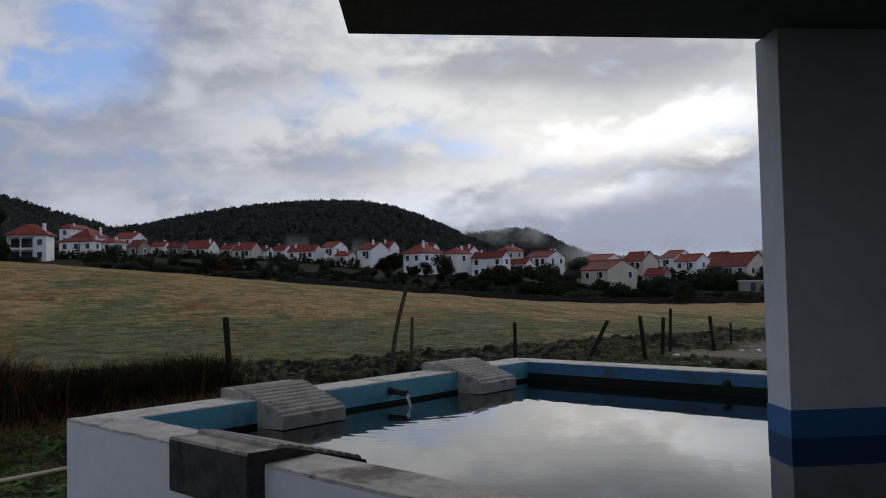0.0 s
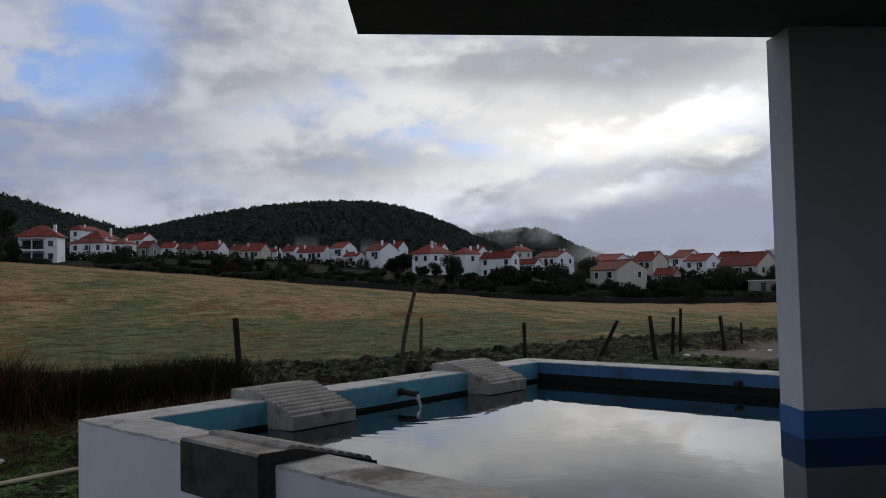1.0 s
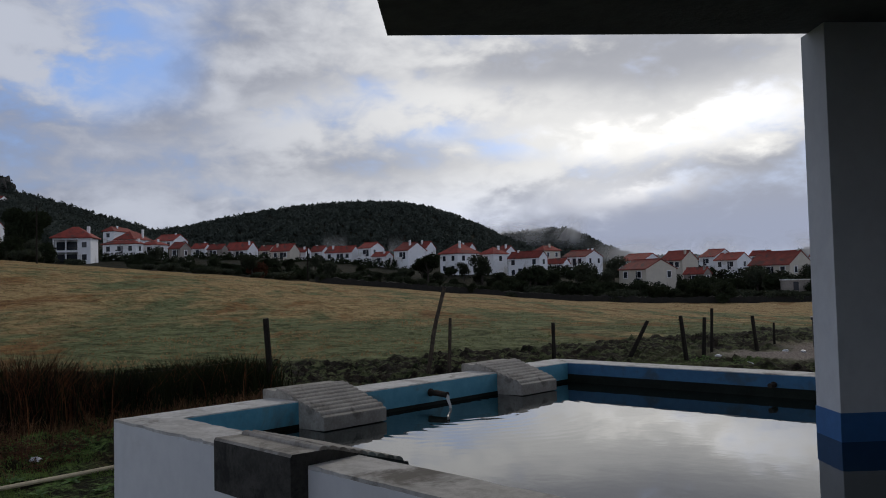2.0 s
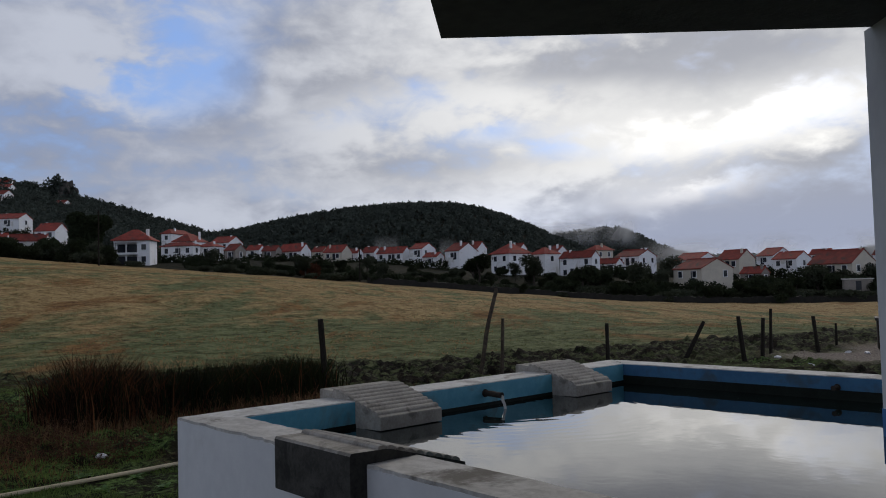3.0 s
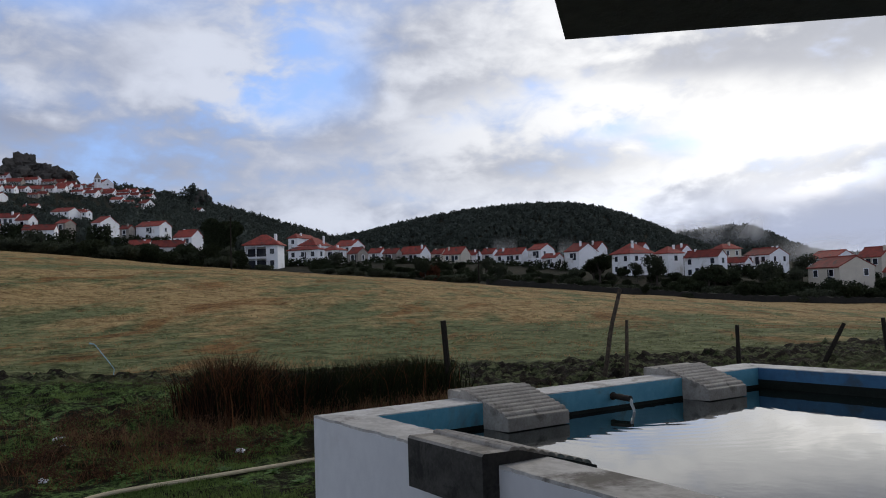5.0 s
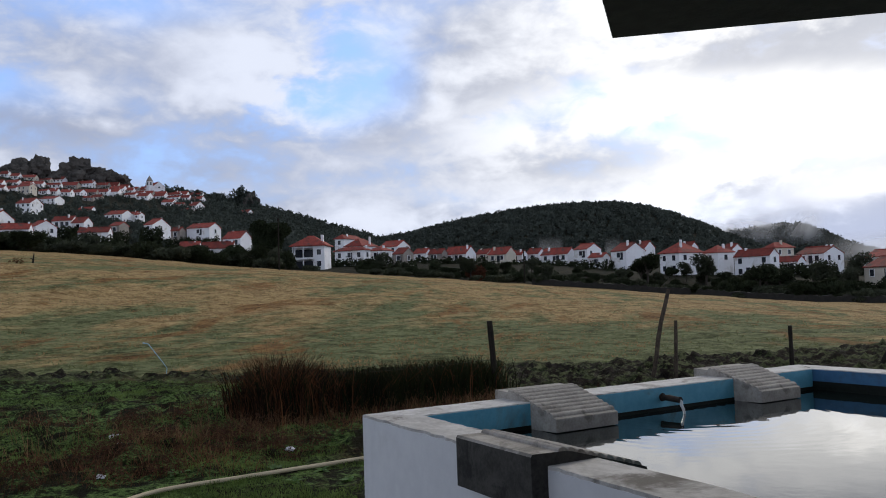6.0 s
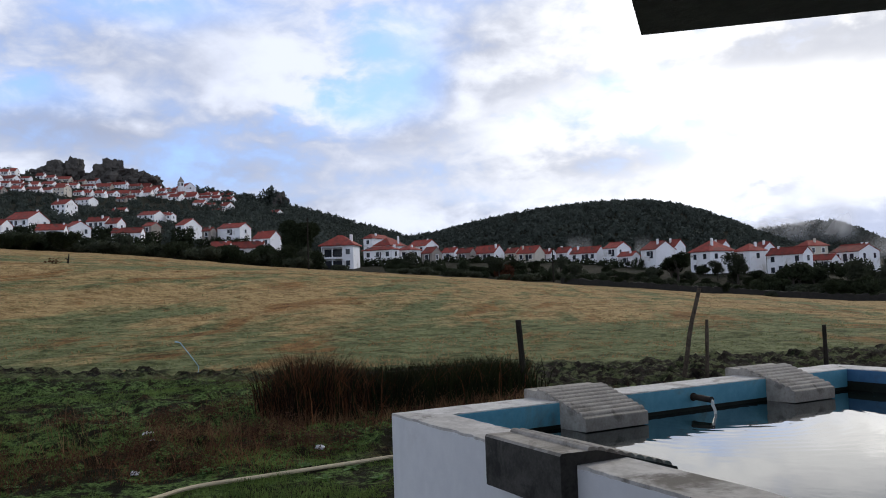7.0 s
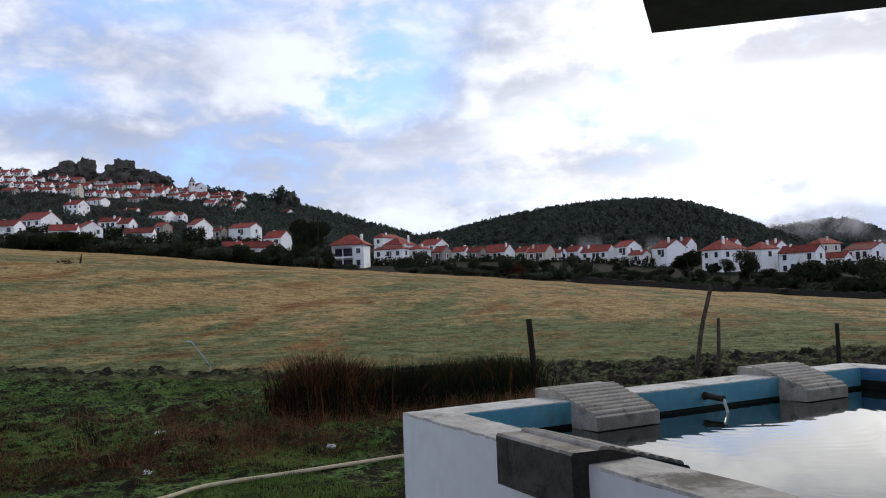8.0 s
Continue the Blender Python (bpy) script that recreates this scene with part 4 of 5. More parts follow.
white(79.00, 791, 98.7, 3.7, 11.5, 8.8, 3.1, turn=32)
white(78.00, 781, 96.5, 4.8, 11.8, 4.1, 1.5, turn=25)
white(77.39, 799, 98.3, 4.4, 8.9, 7.4, 2.7, turn=25)
white(76.64, 795, 96.3, 4.9, 11.9, 10.5, 3.0, turn=32)
white(78.93, 817, 103.7, 3.7, 11.5, 11.9, 3.1, turn=18)
white(77.94, 833, 105.5, 3.9, 16.4, 6.0, 2.2, turn=25)
white(77.54, 835, 105.6, 4.5, 13.3, 13.0, 3.9, turn=18)
white(76.61, 861, 109.0, 5.1, 12.4, 9.8, 2.9, turn=25)
white(78.43, 721, 84.9, 3.9, 9.5, 11.3, 2.7, turn=18)
stone(77.73, 713, 82.5, 4.0, 8.9, 3.5, 1.3, turn=25)
stone(90.62, 647, 84.4, 3.6, 11.4, 6.2, 2.2, turn=40)


def hut():
    x, y = polar(21.6, 184)
    base = empty("hut", pose(x, y, -1.75, 0, 0, 30), "small grey stone field hut with flat roof", "hut")
    part("wall", box_bm(-2.6, 2.6, -1.5, 1.5, -2.6, 2.1, 0.05), house_stone, base)
    part("roof", box_bm(-2.8, 2.8, -1.7, 1.7, 2.1, 2.3, 0.04), cap_cement, base, "pale cement slab roof")
    part("doorway", box_bm(-0.5, 0.5, -1.56, -1.4, 0, 1.8), window_dark, base)


hut()


def field_wall():
    rng = random.Random(14)
    V, F = [], []
    az = 17.0
    n = 0
    while az < 54:
        x0, y0 = polar(az, 174.2)
        x1, y1 = polar(az, 174.9)
        z = float(land(x0, y0))
        h = 1.25 + rng.uniform(-0.25, 0.2)
        V += [(x0, y0, z - 0.4), (x0, y0, z + h), (x1, y1, z + h + rng.uniform(-0.1, 0.1)), (x1, y1, z - 0.4)]
        if n:
            k = n * 4
            F += [(k - 4, k, k + 1, k - 3), (k - 3, k + 1, k + 2, k - 2), (k - 2, k + 2, k + 3, k - 1)]
        n += 1
        az += 0.18
    return tagged(mesh_object("field_wall", V, F, dark_stone), "low dark dry-stone wall along the field", "wall", kind="structure")


dark_stone = material("mossy_dry_stone", (0.028, 0.026, 0.023), (0.012, 0.012, 0.010), 0.95, 1.2, 0.6, 4)
field_wall()


def church():
    az, d = 79.65, 840
    x, y = polar(az, d)
    z = 1.55 + 0.1235 * d
    base = empty("church", pose(x, y, z, 0, 0, az + 90 - 60), "white church with a bell tower on the ridge", "church")
    part("nave", gable_body(13, 22, 9, 4.5), house_white, base)
    part("nave_roof", gable_roof(13, 22, 9, 4.5), roof_tile, base, "red clay tile roof")
    bm = box_bm(-4.6, -0.2, 0, 4.4, -2, 13.5)
    tower = part("bell_tower", bm, house_white, base)
    bm = bmesh.new()
    lo = [bm.verts.new(p) for p in ((-4.9, -0.3, 13.5), (0.1, -0.3, 13.5), (0.1, 4.7, 13.5), (-4.9, 4.7, 13.5))]
    tip = bm.verts.new((-2.4, 2.2, 19.5))
    bm.faces.new(lo[::-1])
    for i in range(4):
        bm.faces.new((lo[i], lo[(i + 1) % 4], tip))
    part("spire", bm, house_stone, tower)
    part("belfry_opening", box_bm(-3.2, -1.6, -0.06, 0.1, 9.8, 12.6), window_dark, tower)
    part("belfry_opening", box_bm(-4.66, -4.5, 1.4, 3.0, 9.8, 12.6), window_dark, tower)
    part("portal", box_bm(5.5, 7.5, -0.06, 0.1, -0.5, 3.4), window_dark, base)
    part("round_window", tube_bm([(6.5, 0.1, 8.2), (6.5, -0.06, 8.2)], [0.9, 0.9], 14), window_dark, base)


church()


def blob(rng, rx, ry, rz, rough=0.25, sub=2):
    bm = bmesh.new()
    bmesh.ops.create_icosphere(bm, subdivisions=sub, radius=1)
    off = Vector((rng.uniform(0, 50), rng.uniform(0, 50), rng.uniform(0, 50)))
    for v in bm.verts:
        k = 1 + rough * 2 * noise.noise(v.co * 1.6 + off) + rough * noise.noise(v.co * 4 + off)
        v.co = Vector((v.co.x * rx * k, v.co.y * ry * k, v.co.z * rz * k))
    return bm


def crag(az, d, rx, ry, rz, zc, seed, label="bare granite crag above the village"):
    rng = random.Random(seed)
    x, y = polar(az, d)
    bm = blob(rng, rx, ry, rz, 0.30, 4)
    ob = part("crag", bm, rock_mat)
    ob.matrix_basis = pose(x, y, zc, 0, 0, rng.uniform(0, 360))
    return tagged(ob, label, "crag", "granite crags")


D = 885
for az, e, rx, rz, s in ((87.5, 0.148, 11, 11, 1), (86.4, 0.151, 10, 11, 2), (84.2, 0.147, 15, 13, 3), (82.9, 0.143, 13, 10, 4), (81.7, 0.138, 12, 8, 5), (88.2, 0.144, 13, 8, 6), (85.35, 0.137, 15, 10, 7)):
    crag(az, D, rx, rx * 0.8, rz, 1.55 + e * D, s)
crag(73.4, 868, 9, 9, 12, 1.55 + 0.112 * 868, 8, "dark overgrown crag on the ridge's shoulder")


def keep():
    x, y = polar(84.05, D - 4)
    base = empty("castle_ruin", pose(x, y, 1.55 + 0.1585 * D, 0, 0, 84), "ruined stone keep on the crag", "castle")
    bm = box_bm(-9, 9, -5, 5, -4, 3.5)
    part("ruined_wall", bm, rock_mat, base)
    bm = bmesh.new()
    for i in range(7):
        box_bm(-8.8 + i * 2.6, -7.6 + i * 2.6, -5, -4, 3.5, 4.2 + 0.3 * (i % 2), bm=bm)
    part("broken_parapet", bm, rock_mat, base)


keep()


# ---- woods: what nobody could count ----
def quad_mesh(name, V, mat):
    """A mesh of loose four-sided leaves; V holds four corners a leaf."""
    V = np.asarray(V, np.float32).reshape(-1, 3)
    n = len(V) // 4
    me = bpy.data.meshes.new(name)
    me.vertices.add(len(V))
    me.vertices.foreach_set("co", V.reshape(-1))
    me.loops.add(n * 4)
    me.loops.foreach_set("vertex_index", np.arange(n * 4, dtype=np.int32))
    me.polygons.add(n)
    me.polygons.foreach_set("loop_start", np.arange(0, n * 4, 4, dtype=np.int32))
    me.materials.append(mat)
    me.update(calc_edges=True)
    return me


def leaf_proto(seed, leaves, size, upright=0.0):
    """Leaf clumps on a unit crown, rounded or pointed."""
    g = np.random.RandomState(seed)
    d = g.normal(size=(leaves, 3))
    d /= np.linalg.norm(d, axis=1)[:, None]
    r = 0.55 + 0.45 * g.rand(leaves) ** 0.7
    lob = 1 + 0.28 * np.sin(d[:, 0] * 5 + seed) * np.cos(d[:, 1] * 4 + seed * 2) + 0.2 * np.sin(d[:, 2] * 6 + seed)
    c = d * (r * lob)[:, None]
    c[:, :2] *= (1 - upright * (c[:, 2:3] * 0.5 + 0.5))
    u = g.normal(size=(leaves, 3))
    u /= np.linalg.norm(u, axis=1)[:, None]
    w = np.cross(u, d)
    w /= np.linalg.norm(w, axis=1)[:, None] + 1e-6
    s = (size * (0.6 + 0.8 * g.rand(leaves)))[:, None]
    return np.stack([c - u * s, c + w * s * 0.7, c + u * s, c - w * s * 0.7], 1).reshape(-1, 3)


def merged(name, proto, places, mat, label, category):
    """One mesh of many small crowns."""
    V = []
    for k, (x, y, z, s, sz, rot) in enumerate(places):
        pv = proto[k % len(proto)]
        c, sn = math.cos(rot), math.sin(rot)
        q = np.empty_like(pv)
        q[:, 0] = (pv[:, 0] * c - pv[:, 1] * sn) * s + x
        q[:, 1] = (pv[:, 0] * sn + pv[:, 1] * c) * s + y
        q[:, 2] = pv[:, 2] * sz + z
        V.append(q)
    me = quad_mesh(name, np.concatenate(V), mat)
    return tagged(new(name, me), label, category, kind="stuff")


CROWNS = [leaf_proto(k, 34, 0.42, 0.5 * (k % 3 == 0)) for k in range(8)]
FINE = [leaf_proto(20 + k, 90, 0.26, 0.3 * (k % 4 == 0)) for k in range(8)]


def wood_places(seed, count, az0, az1, d0, d1, s0, s1, avoid=(), keep_fn=None, tall=1.25):
    rng = random.Random(seed)
    pts = []
    for _ in range(count):
        az, d = rng.uniform(az0, az1), rng.uniform(d0, d1)
        if keep_fn and not keep_fn(az, d):
            continue
        pts.append((*polar(az, d), rng.uniform(s0, s1), rng.uniform(0, 6.28)))
    P = np.array(pts)
    z = land(P[:, 0], P[:, 1])
    if len(avoid):
        A = np.array(avoid)
        ok = np.array([np.min((A[:, 0] - x) ** 2 + (A[:, 1] - y) ** 2) > 12 ** 2 for x, y in P[:, :2]])
        P, z = P[ok], z[ok]
    return [(x, y, zz + s * 0.5, s, s * tall, r) for (x, y, s, r), zz in zip(P, z)]


merged("forest", CROWNS, wood_places(1, 11000, 30, 80, 860, 1330, 2.6, 4.8), forest_mat, "dense dark pine and oak wood on the hill", "forest")
merged("forest", CROWNS, wood_places(2, 2600, 18, 46, 1950, 2420, 5.0, 9.0), forest_mat, "distant wood on a misty hill", "forest")
merged("hillside_trees", FINE, wood_places(3, 1900, 70, 100, 320, 880, 1.6, 3.0, SLOPE), forest_mat, "scattered oaks and olives among the hillside houses", "trees")
merged("hillside_trees", FINE, wood_places(6, 2200, 56, 78, 420, 895, 2.0, 3.8, SLOPE), forest_mat, "dark scrub oak wood on the ridge", "trees")


def slope_bushes():
    """Garden growth that stands before the foot of each house."""
    rng = random.Random(55)
    spots = []
    for az, d, foot, l, turn in FOOT:
        far = d > 420
        count = int(l / (1.8 if not far else 2.4)) + 3
        for k in range(count):
            s = rng.uniform(0.9, 1.7) * (1.25 if far else 1.0)
            side = -2.5 + (l * math.cos(radians(turn)) + 5.0) * k / count
            px, py = polar(az + math.degrees(side / d), d - rng.uniform(3.0, 6.0))
            g = float(land(px, py))
            top = foot + rng.uniform(-0.5, 0.5)
            spots.append((px, py, top - s, s, s, rng.uniform(0, 6)))
            z = top - 2.2 * s
            while z > g and z > top - 7 and not far:
                spots.append((px + rng.uniform(-0.5, 0.5), py, z, s * 1.2, s * 1.2, rng.uniform(0, 6)))
                z -= 1.5 * s
    merged("garden_bushes", FINE, spots, leaf_dark, "dark garden bushes below the village houses", "bushes")


slope_bushes()


def ridge_trees():
    spots = []
    rng = random.Random(77)
    for az, top, s in ((73.9, 0.1345, 4.5), (74.1, 0.130, 5.0), (73.5, 0.128, 5.0), (74.5, 0.126, 5.0), (75.0, 0.124, 5.5), (75.6, 0.124, 5.0), (73.1, 0.120, 5.0), (76.3, 0.1225, 4.5), (77.6, 0.1265, 2.6), (77.5, 0.127, 2.2), (72.8, 0.114, 4.5)):
        x, y = polar(az, 862)
        for k in range(3):
            spots.append((x + rng.uniform(-2, 2), y + rng.uniform(-2, 2), 1.55 + top * 862 - s * (0.8 + 1.1 * k), s, s * 1.1, rng.uniform(0, 6)))
    merged("ridge_trees", FINE, spots, forest_mat, "tall dark trees standing on the ridge", "trees")


ridge_trees()


# ---- trees and bushes between field and village ----
def leaf_crown(seed, rx, rz, leaves, size, lobes=7):
    """Many small leaf clumps set on uneven lobes, with gaps."""
    rng = random.Random(seed)
    V, F = [], []
    cs = []
    for _ in range(lobes):
        a, q = rng.uniform(0, 6.28), rng.uniform(0.15, 0.62)
        cs.append((rx * q * math.cos(a), rx * q * math.sin(a), rz * rng.uniform(-0.5, 0.55), rng.uniform(0.38, 0.62)))
    for _ in range(leaves):
        cx, cy, cz, cr = rng.choice(cs)
        d = Vector((rng.gauss(0, 1), rng.gauss(0, 1), rng.gauss(0, 1))).normalized() * (rng.random() ** 0.4)
        c = Vector((cx + d.x * rx * cr, cy + d.y * rx * cr, cz + d.z * rz * cr))
        u = Vector((rng.gauss(0, 1), rng.gauss(0, 1), rng.gauss(0, 1))).normalized()
        w = u.orthogonal().normalized()
        s = size * rng.uniform(0.6, 1.3)
        k = len(V)
        V += [c - u * s, c + w * s * 0.55, c + u * s, c - w * s * 0.55]
        F.append((k, k + 1, k + 2, k + 3))
    return V, F


def build_tree(seed, height, rx, mat, leaves=900, trunk=True, label="dark evergreen oak", category="tree"):
    rng = random.Random(seed)
    base = empty("tree" if trunk else "bush", None, label, category)
    rz = height * (0.36 if trunk else 0.5)
    cz = height - rz
    bm = bmesh.new()
    tube_bm([(0, 0, -0.5), (0.1, 0.05, height * 0.25), (0.05, 0.15, cz)], [height * 0.04, height * 0.03, height * 0.018], 7, bm)
    for _ in range(5):
        a = rng.uniform(0, 6.28)
        tube_bm([(0.08, 0.08, height * rng.uniform(0.2, 0.45)), (rx * 0.35 * math.cos(a), rx * 0.35 * math.sin(a), cz * 0.9), (rx * 0.65 * math.cos(a), rx * 0.65 * math.sin(a), cz + rz * 0.3)], [height * 0.016, height * 0.01, height * 0.004], 5, bm)
    part("trunk", bm, bark, base)
    V, F = leaf_crown(seed + 1, rx, rz, int(leaves * 1.7), 0.20 + 0.02 * rx)
    me = bpy.data.meshes.new("crown")
    me.from_pydata([(v.x, v.y, v.z + cz) for v in V], [], F)
    me.materials.append(mat)
    cr = new("crown", me)
    cr.parent = base
    return base


def hedge_and_trees():
    rng = random.Random(9)
    protos = [build_tree(31, 6.5, 3.2, leaf_olive, 1100, True, "grey-green olive tree at the field's edge", "tree"), build_tree(32, 5.0, 2.8, leaf_dark, 1000, True, "small dark oak at the field's edge", "tree"),
              build_tree(33, 3.2, 2.8, leaf_dark, 900, False, "dark rounded bush at the field's edge", "bush"), build_tree(34, 2.4, 3.0, leaf_olive, 900, False, "low tangled bush at the field's edge", "bush"),
              build_tree(35, 4.2, 2.4, leaf_dark, 900, False, "tall dark bush at the field's edge", "bush")]
    used = set()

    def put(k, az, d, s, sink=0.0):
        x, y = polar(az, d)
        m = pose(x, y, float(land(x, y)) - sink, 0, 0, rng.uniform(0, 360)) @ Matrix.Scale(s, 4)
        if k not in used:
            used.add(k)
            protos[k].matrix_basis = m
        else:
            c = copy_thing(protos[k], m)
            c.matrix_basis = m

    az = 17.0
    while az < 93:
        for row in range(4):
            d = (179, 187, 196, 206)[row] + rng.uniform(-5, 5)
            k = rng.choices((0, 1, 2, 3, 4), ((0, 0, 5, 6, 2), (1, 1, 4, 5, 3), (2, 1, 4, 5, 3), (2, 2, 3, 4, 3))[row])[0]
            s = rng.uniform(0.5, 0.85) * (1.6 if az > 70 else 1.5 if az < 40 else 1.0)
            if 65.9 < az < 70.9:
                continue
            put(k, az + rng.uniform(-0.5, 0.5), d, s)
        az += rng.uniform(0.6, 1.0)
    for k, az, d, s in ((1, 45.98, 196, 1.55), (1, 46.4, 198, 1.2), (0, 42.2, 200, 1.2), (1, 38.8, 190, 1.35), (1, 39.3, 192, 1.2), (3, 69.3, 196, 0.8)):
        put(k, az, d, s)
    az = 73.6
    while az < 93:
        put(rng.choice((0, 1, 1, 4)), az, rng.uniform(207, 221), rng.uniform(0.75, 1.1))
        az += rng.uniform(0.5, 1.1)
    big = build_tree(41, 14.5, 6.4, leaf_dark, 6500, True, "large dark evergreen oak beside the balconied house", "tree")
    x, y = polar(72.0, 215)
    big.matrix_basis = pose(x, y, float(land(x, y)) - 0.5)


hedge_and_trees()


def autumn_bush():
    ob = build_tree(52, 4.0, 2.9, rust_leaf, 1500, False, "rust-brown autumn bush at the field's edge", "bush")
    x, y = polar(57.6, 186)
    ob.matrix_basis = pose(x, y, float(land(x, y)) - 0.2)


rust_leaf = material("rust_leaf", (0.11, 0.045, 0.025), (0.05, 0.022, 0.014), 0.8, 0.6, 0.0, random_by="island", spec=0.05, thin=0.25)
autumn_bush()


def dead_stump(az, d, seed):
    x, y = polar(az, d)
    base = empty("stump", pose(x, y, float(land(x, y)) - 0.05), "broken dead stump standing in the field", "stump")
    part("stem", tube_bm([(0, 0, 0), (0.03, 0.05, 0.4), (0.02, 0.1, 0.85)], [0.09, 0.07, 0.03], 7), post_wood, base)
    part("branch", tube_bm([(0.02, 0.03, 0.3), (-0.06, -0.12, 0.42), (-0.08, -0.2, 0.44)], [0.05, 0.035, 0.02], 6), post_wood, base)
    V = leaf_proto(seed, 150, 0.16) * np.array([0.7, 0.7, 0.3]) + np.array([0.2, -1.2, 0.15])
    ob = tagged(new("dead_growth", quad_mesh("dead_growth", V, reed_mat)), kind="stuff")
    ob.parent = base


dead_stump(86.9, 78, 3)
dead_stump(92.0, 80, 4)


def mist_material(name, density):
    m = bpy.data.materials.new(name)
    m.use_nodes = True
    n = Nodes(m.node_tree)
    at = n.add("ShaderNodeTexCoord")
    gen = n.add("ShaderNodeSeparateXYZ", {0: at.outputs["UV"]})
    edge = n.math("MULTIPLY", n.math("MULTIPLY", n.ramp(gen.outputs[0], 0.0, 0.22), n.ramp(gen.outputs[0], 1.0, 0.78)), n.math("MULTIPLY", n.ramp(gen.outputs[1], 0.0, 0.35), n.ramp(gen.outputs[1], 1.0, 0.55)))
    puff = n.ramp(n.noise(at.outputs["Object"], 0.006, 6, 0.6, 0.6), 0.33, 0.62)
    alpha = n.math("MULTIPLY", n.math("MULTIPLY", edge, puff), density)
    body = n.add("ShaderNodeMixShader", {0: 0.6, 1: n.add("ShaderNodeBsdfDiffuse", {"Color": (0.85, 0.87, 0.9)}).outputs[0], 2: n.add("ShaderNodeBsdfTranslucent", {"Color": (0.9, 0.9, 0.92)}).outputs[0]})
    mix = n.add("ShaderNodeMixShader", {0: alpha, 1: n.add("ShaderNodeBsdfTransparent").outputs[0], 2: body.outputs[0]})
    n.tree.links.new(mix.outputs[0], n.add("ShaderNodeOutputMaterial").inputs[0])
    return m


mist_mat = mist_material("low_cloud", 0.62)
smoke_mat = mist_material("chimney_smoke", 0.30)


def mist_bank(az0, az1, d, e0, e1, mat=mist_mat, label="bank of low cloud lying on the far hill"):
    V, F, U = [], [], []
    cols, rows = 24, 8
    for j in range(rows + 1):
        for i in range(cols + 1):
            a, b = i / cols, j / rows
            x, y = polar(az0 + (az1 - az0) * a, d + 60 * math.sin(b * 3.1))
            V.append((x, y, 1.55 + d * (e0 + (e1 - e0) * b)))
            U.append((a, b))
    for j in range(rows):
        for i in range(cols):
            k = j * (cols + 1) + i
            F.append((k, k + 1, k + cols + 2, k + cols + 1))
    ob = mesh_object("mist", V, F, mat, True)
    uv = ob.data.uv_layers.new(name="UVMap")
    for lp in ob.data.loops:
        uv.data[lp.index].uv = U[lp.vertex_index]
    return tagged(ob, label, "mist", kind="stuff")


mist_bank(47.4, 48.9, 330, 0.034, 0.062, smoke_mat, "thin blue chimney smoke over the roofs")
mist_bank(51.5, 53.5, 340, 0.036, 0.066, smoke_mat, "thin blue chimney smoke over the roofs")
mist_bank(36.8, 43.0, 2250, 0.030, 0.080)
mist_bank(34.5, 42.0, 2100, 0.035, 0.090)
mist_bank(12.0, 36.0, 1900, 0.000, 0.055)


def utility_pole(az, d, h, label="dark wooden utility pole at the field's edge"):
    x, y = polar(az, d)
    base = empty("utility_pole", pose(x, y, float(land(x, y)) - 0.3), label, "utility pole", "utility poles")
    part("pole", tube_bm([(0, 0, 0), (0, 0, h)], [0.16, 0.11], 8), post_wood, base)
    part("crossarm", box_bm(-0.6, 0.6, -0.05, 0.05, h - 0.45, h - 0.33), post_wood, base)


utility_pole(71.5, 160, 10.4)
utility_pole(54.4, 176, 8.0)


# ---- fence along the turned soil ----
def fence_post(x, y, h, lean_x=0.0, lean_y=0.0, r=0.04, mat=None, crook=0.0, label="dark weathered wooden fence post"):
    rng = random.Random(int(x * 100 + y * 37))
    z = -0.1
    pts, rad = [], []
    for k in range(7):
        t = k / 6
        pts.append((lean_x * t + crook * math.sin(t * 5) * (0.5 if k else 0), lean_y * t + crook * 0.6 * math.sin(t * 7 + 1), z + (h + 0.1) * t))
        rad.append(r * (1.0 - 0.2 * t) * rng.uniform(0.9, 1.1))
    bm = tube_bm(pts, rad, 7)
    ob = part("fence_post", bm, mat or post_wood)
    ob.matrix_basis = pose(x, y, float(land(x, y)))
    return tagged(ob, label, "fence post", "fence posts")


FENCE = [(-5.83, 4.73, 1.10, 0.0, -0.09, 0.05), (-5.50, 7.97, 0.95, 0.02, 0.04, 0.034), (-5.56, 10.93, 0.72, 0, 0, 0.042), (-3.28, 11.91, 0.84, -0.05, -0.1, 0.045),
         (-3.38, 12.72, 0.77, 0.04, 0.02, 0.04), (-3.63, 13.54, 0.91, 0.03, 0.02, 0.035), (-3.24, 14.77, 0.72, -0.06, -0.05, 0.045), (-3.4, 16.0, 0.52, 0, 0, 0.03)]
for x, y, h, lx, ly, r in FENCE:
    fence_post(x, y, h, lx, ly, r, post_pale if r == 0.034 else None, 0.0, "thin pale wooden fence stake" if r == 0.034 else "dark weathered wooden fence post")
fence_post(-5.69, 7.57, 1.46, 0.19, 0.33, 0.04, post_pale, 0.05, "tall crooked bare stick in the fence line")
fence_post(-4.46, 11.75, 0.72, 0.28, 0.34, 0.045, None, 0.0, "leaning dark fence post")


def wire(points, r=0.0014, label="sagging strand of fence wire"):
    full = []
    for a, b in zip(points, points[1:]):
        a, b = Vector(a), Vector(b)
        for k in range(8):
            t = k / 8
            q = a.lerp(b, t)
            q.z -= 0.05 * 4 * t * (1 - t)
            full.append(q)
    full.append(Vector(points[-1]))
    ob = part("fence_wire", tube_bm(full, [r] * len(full), 4), wire_metal)
    return tagged(ob, label, "fence wire", "fence wires")


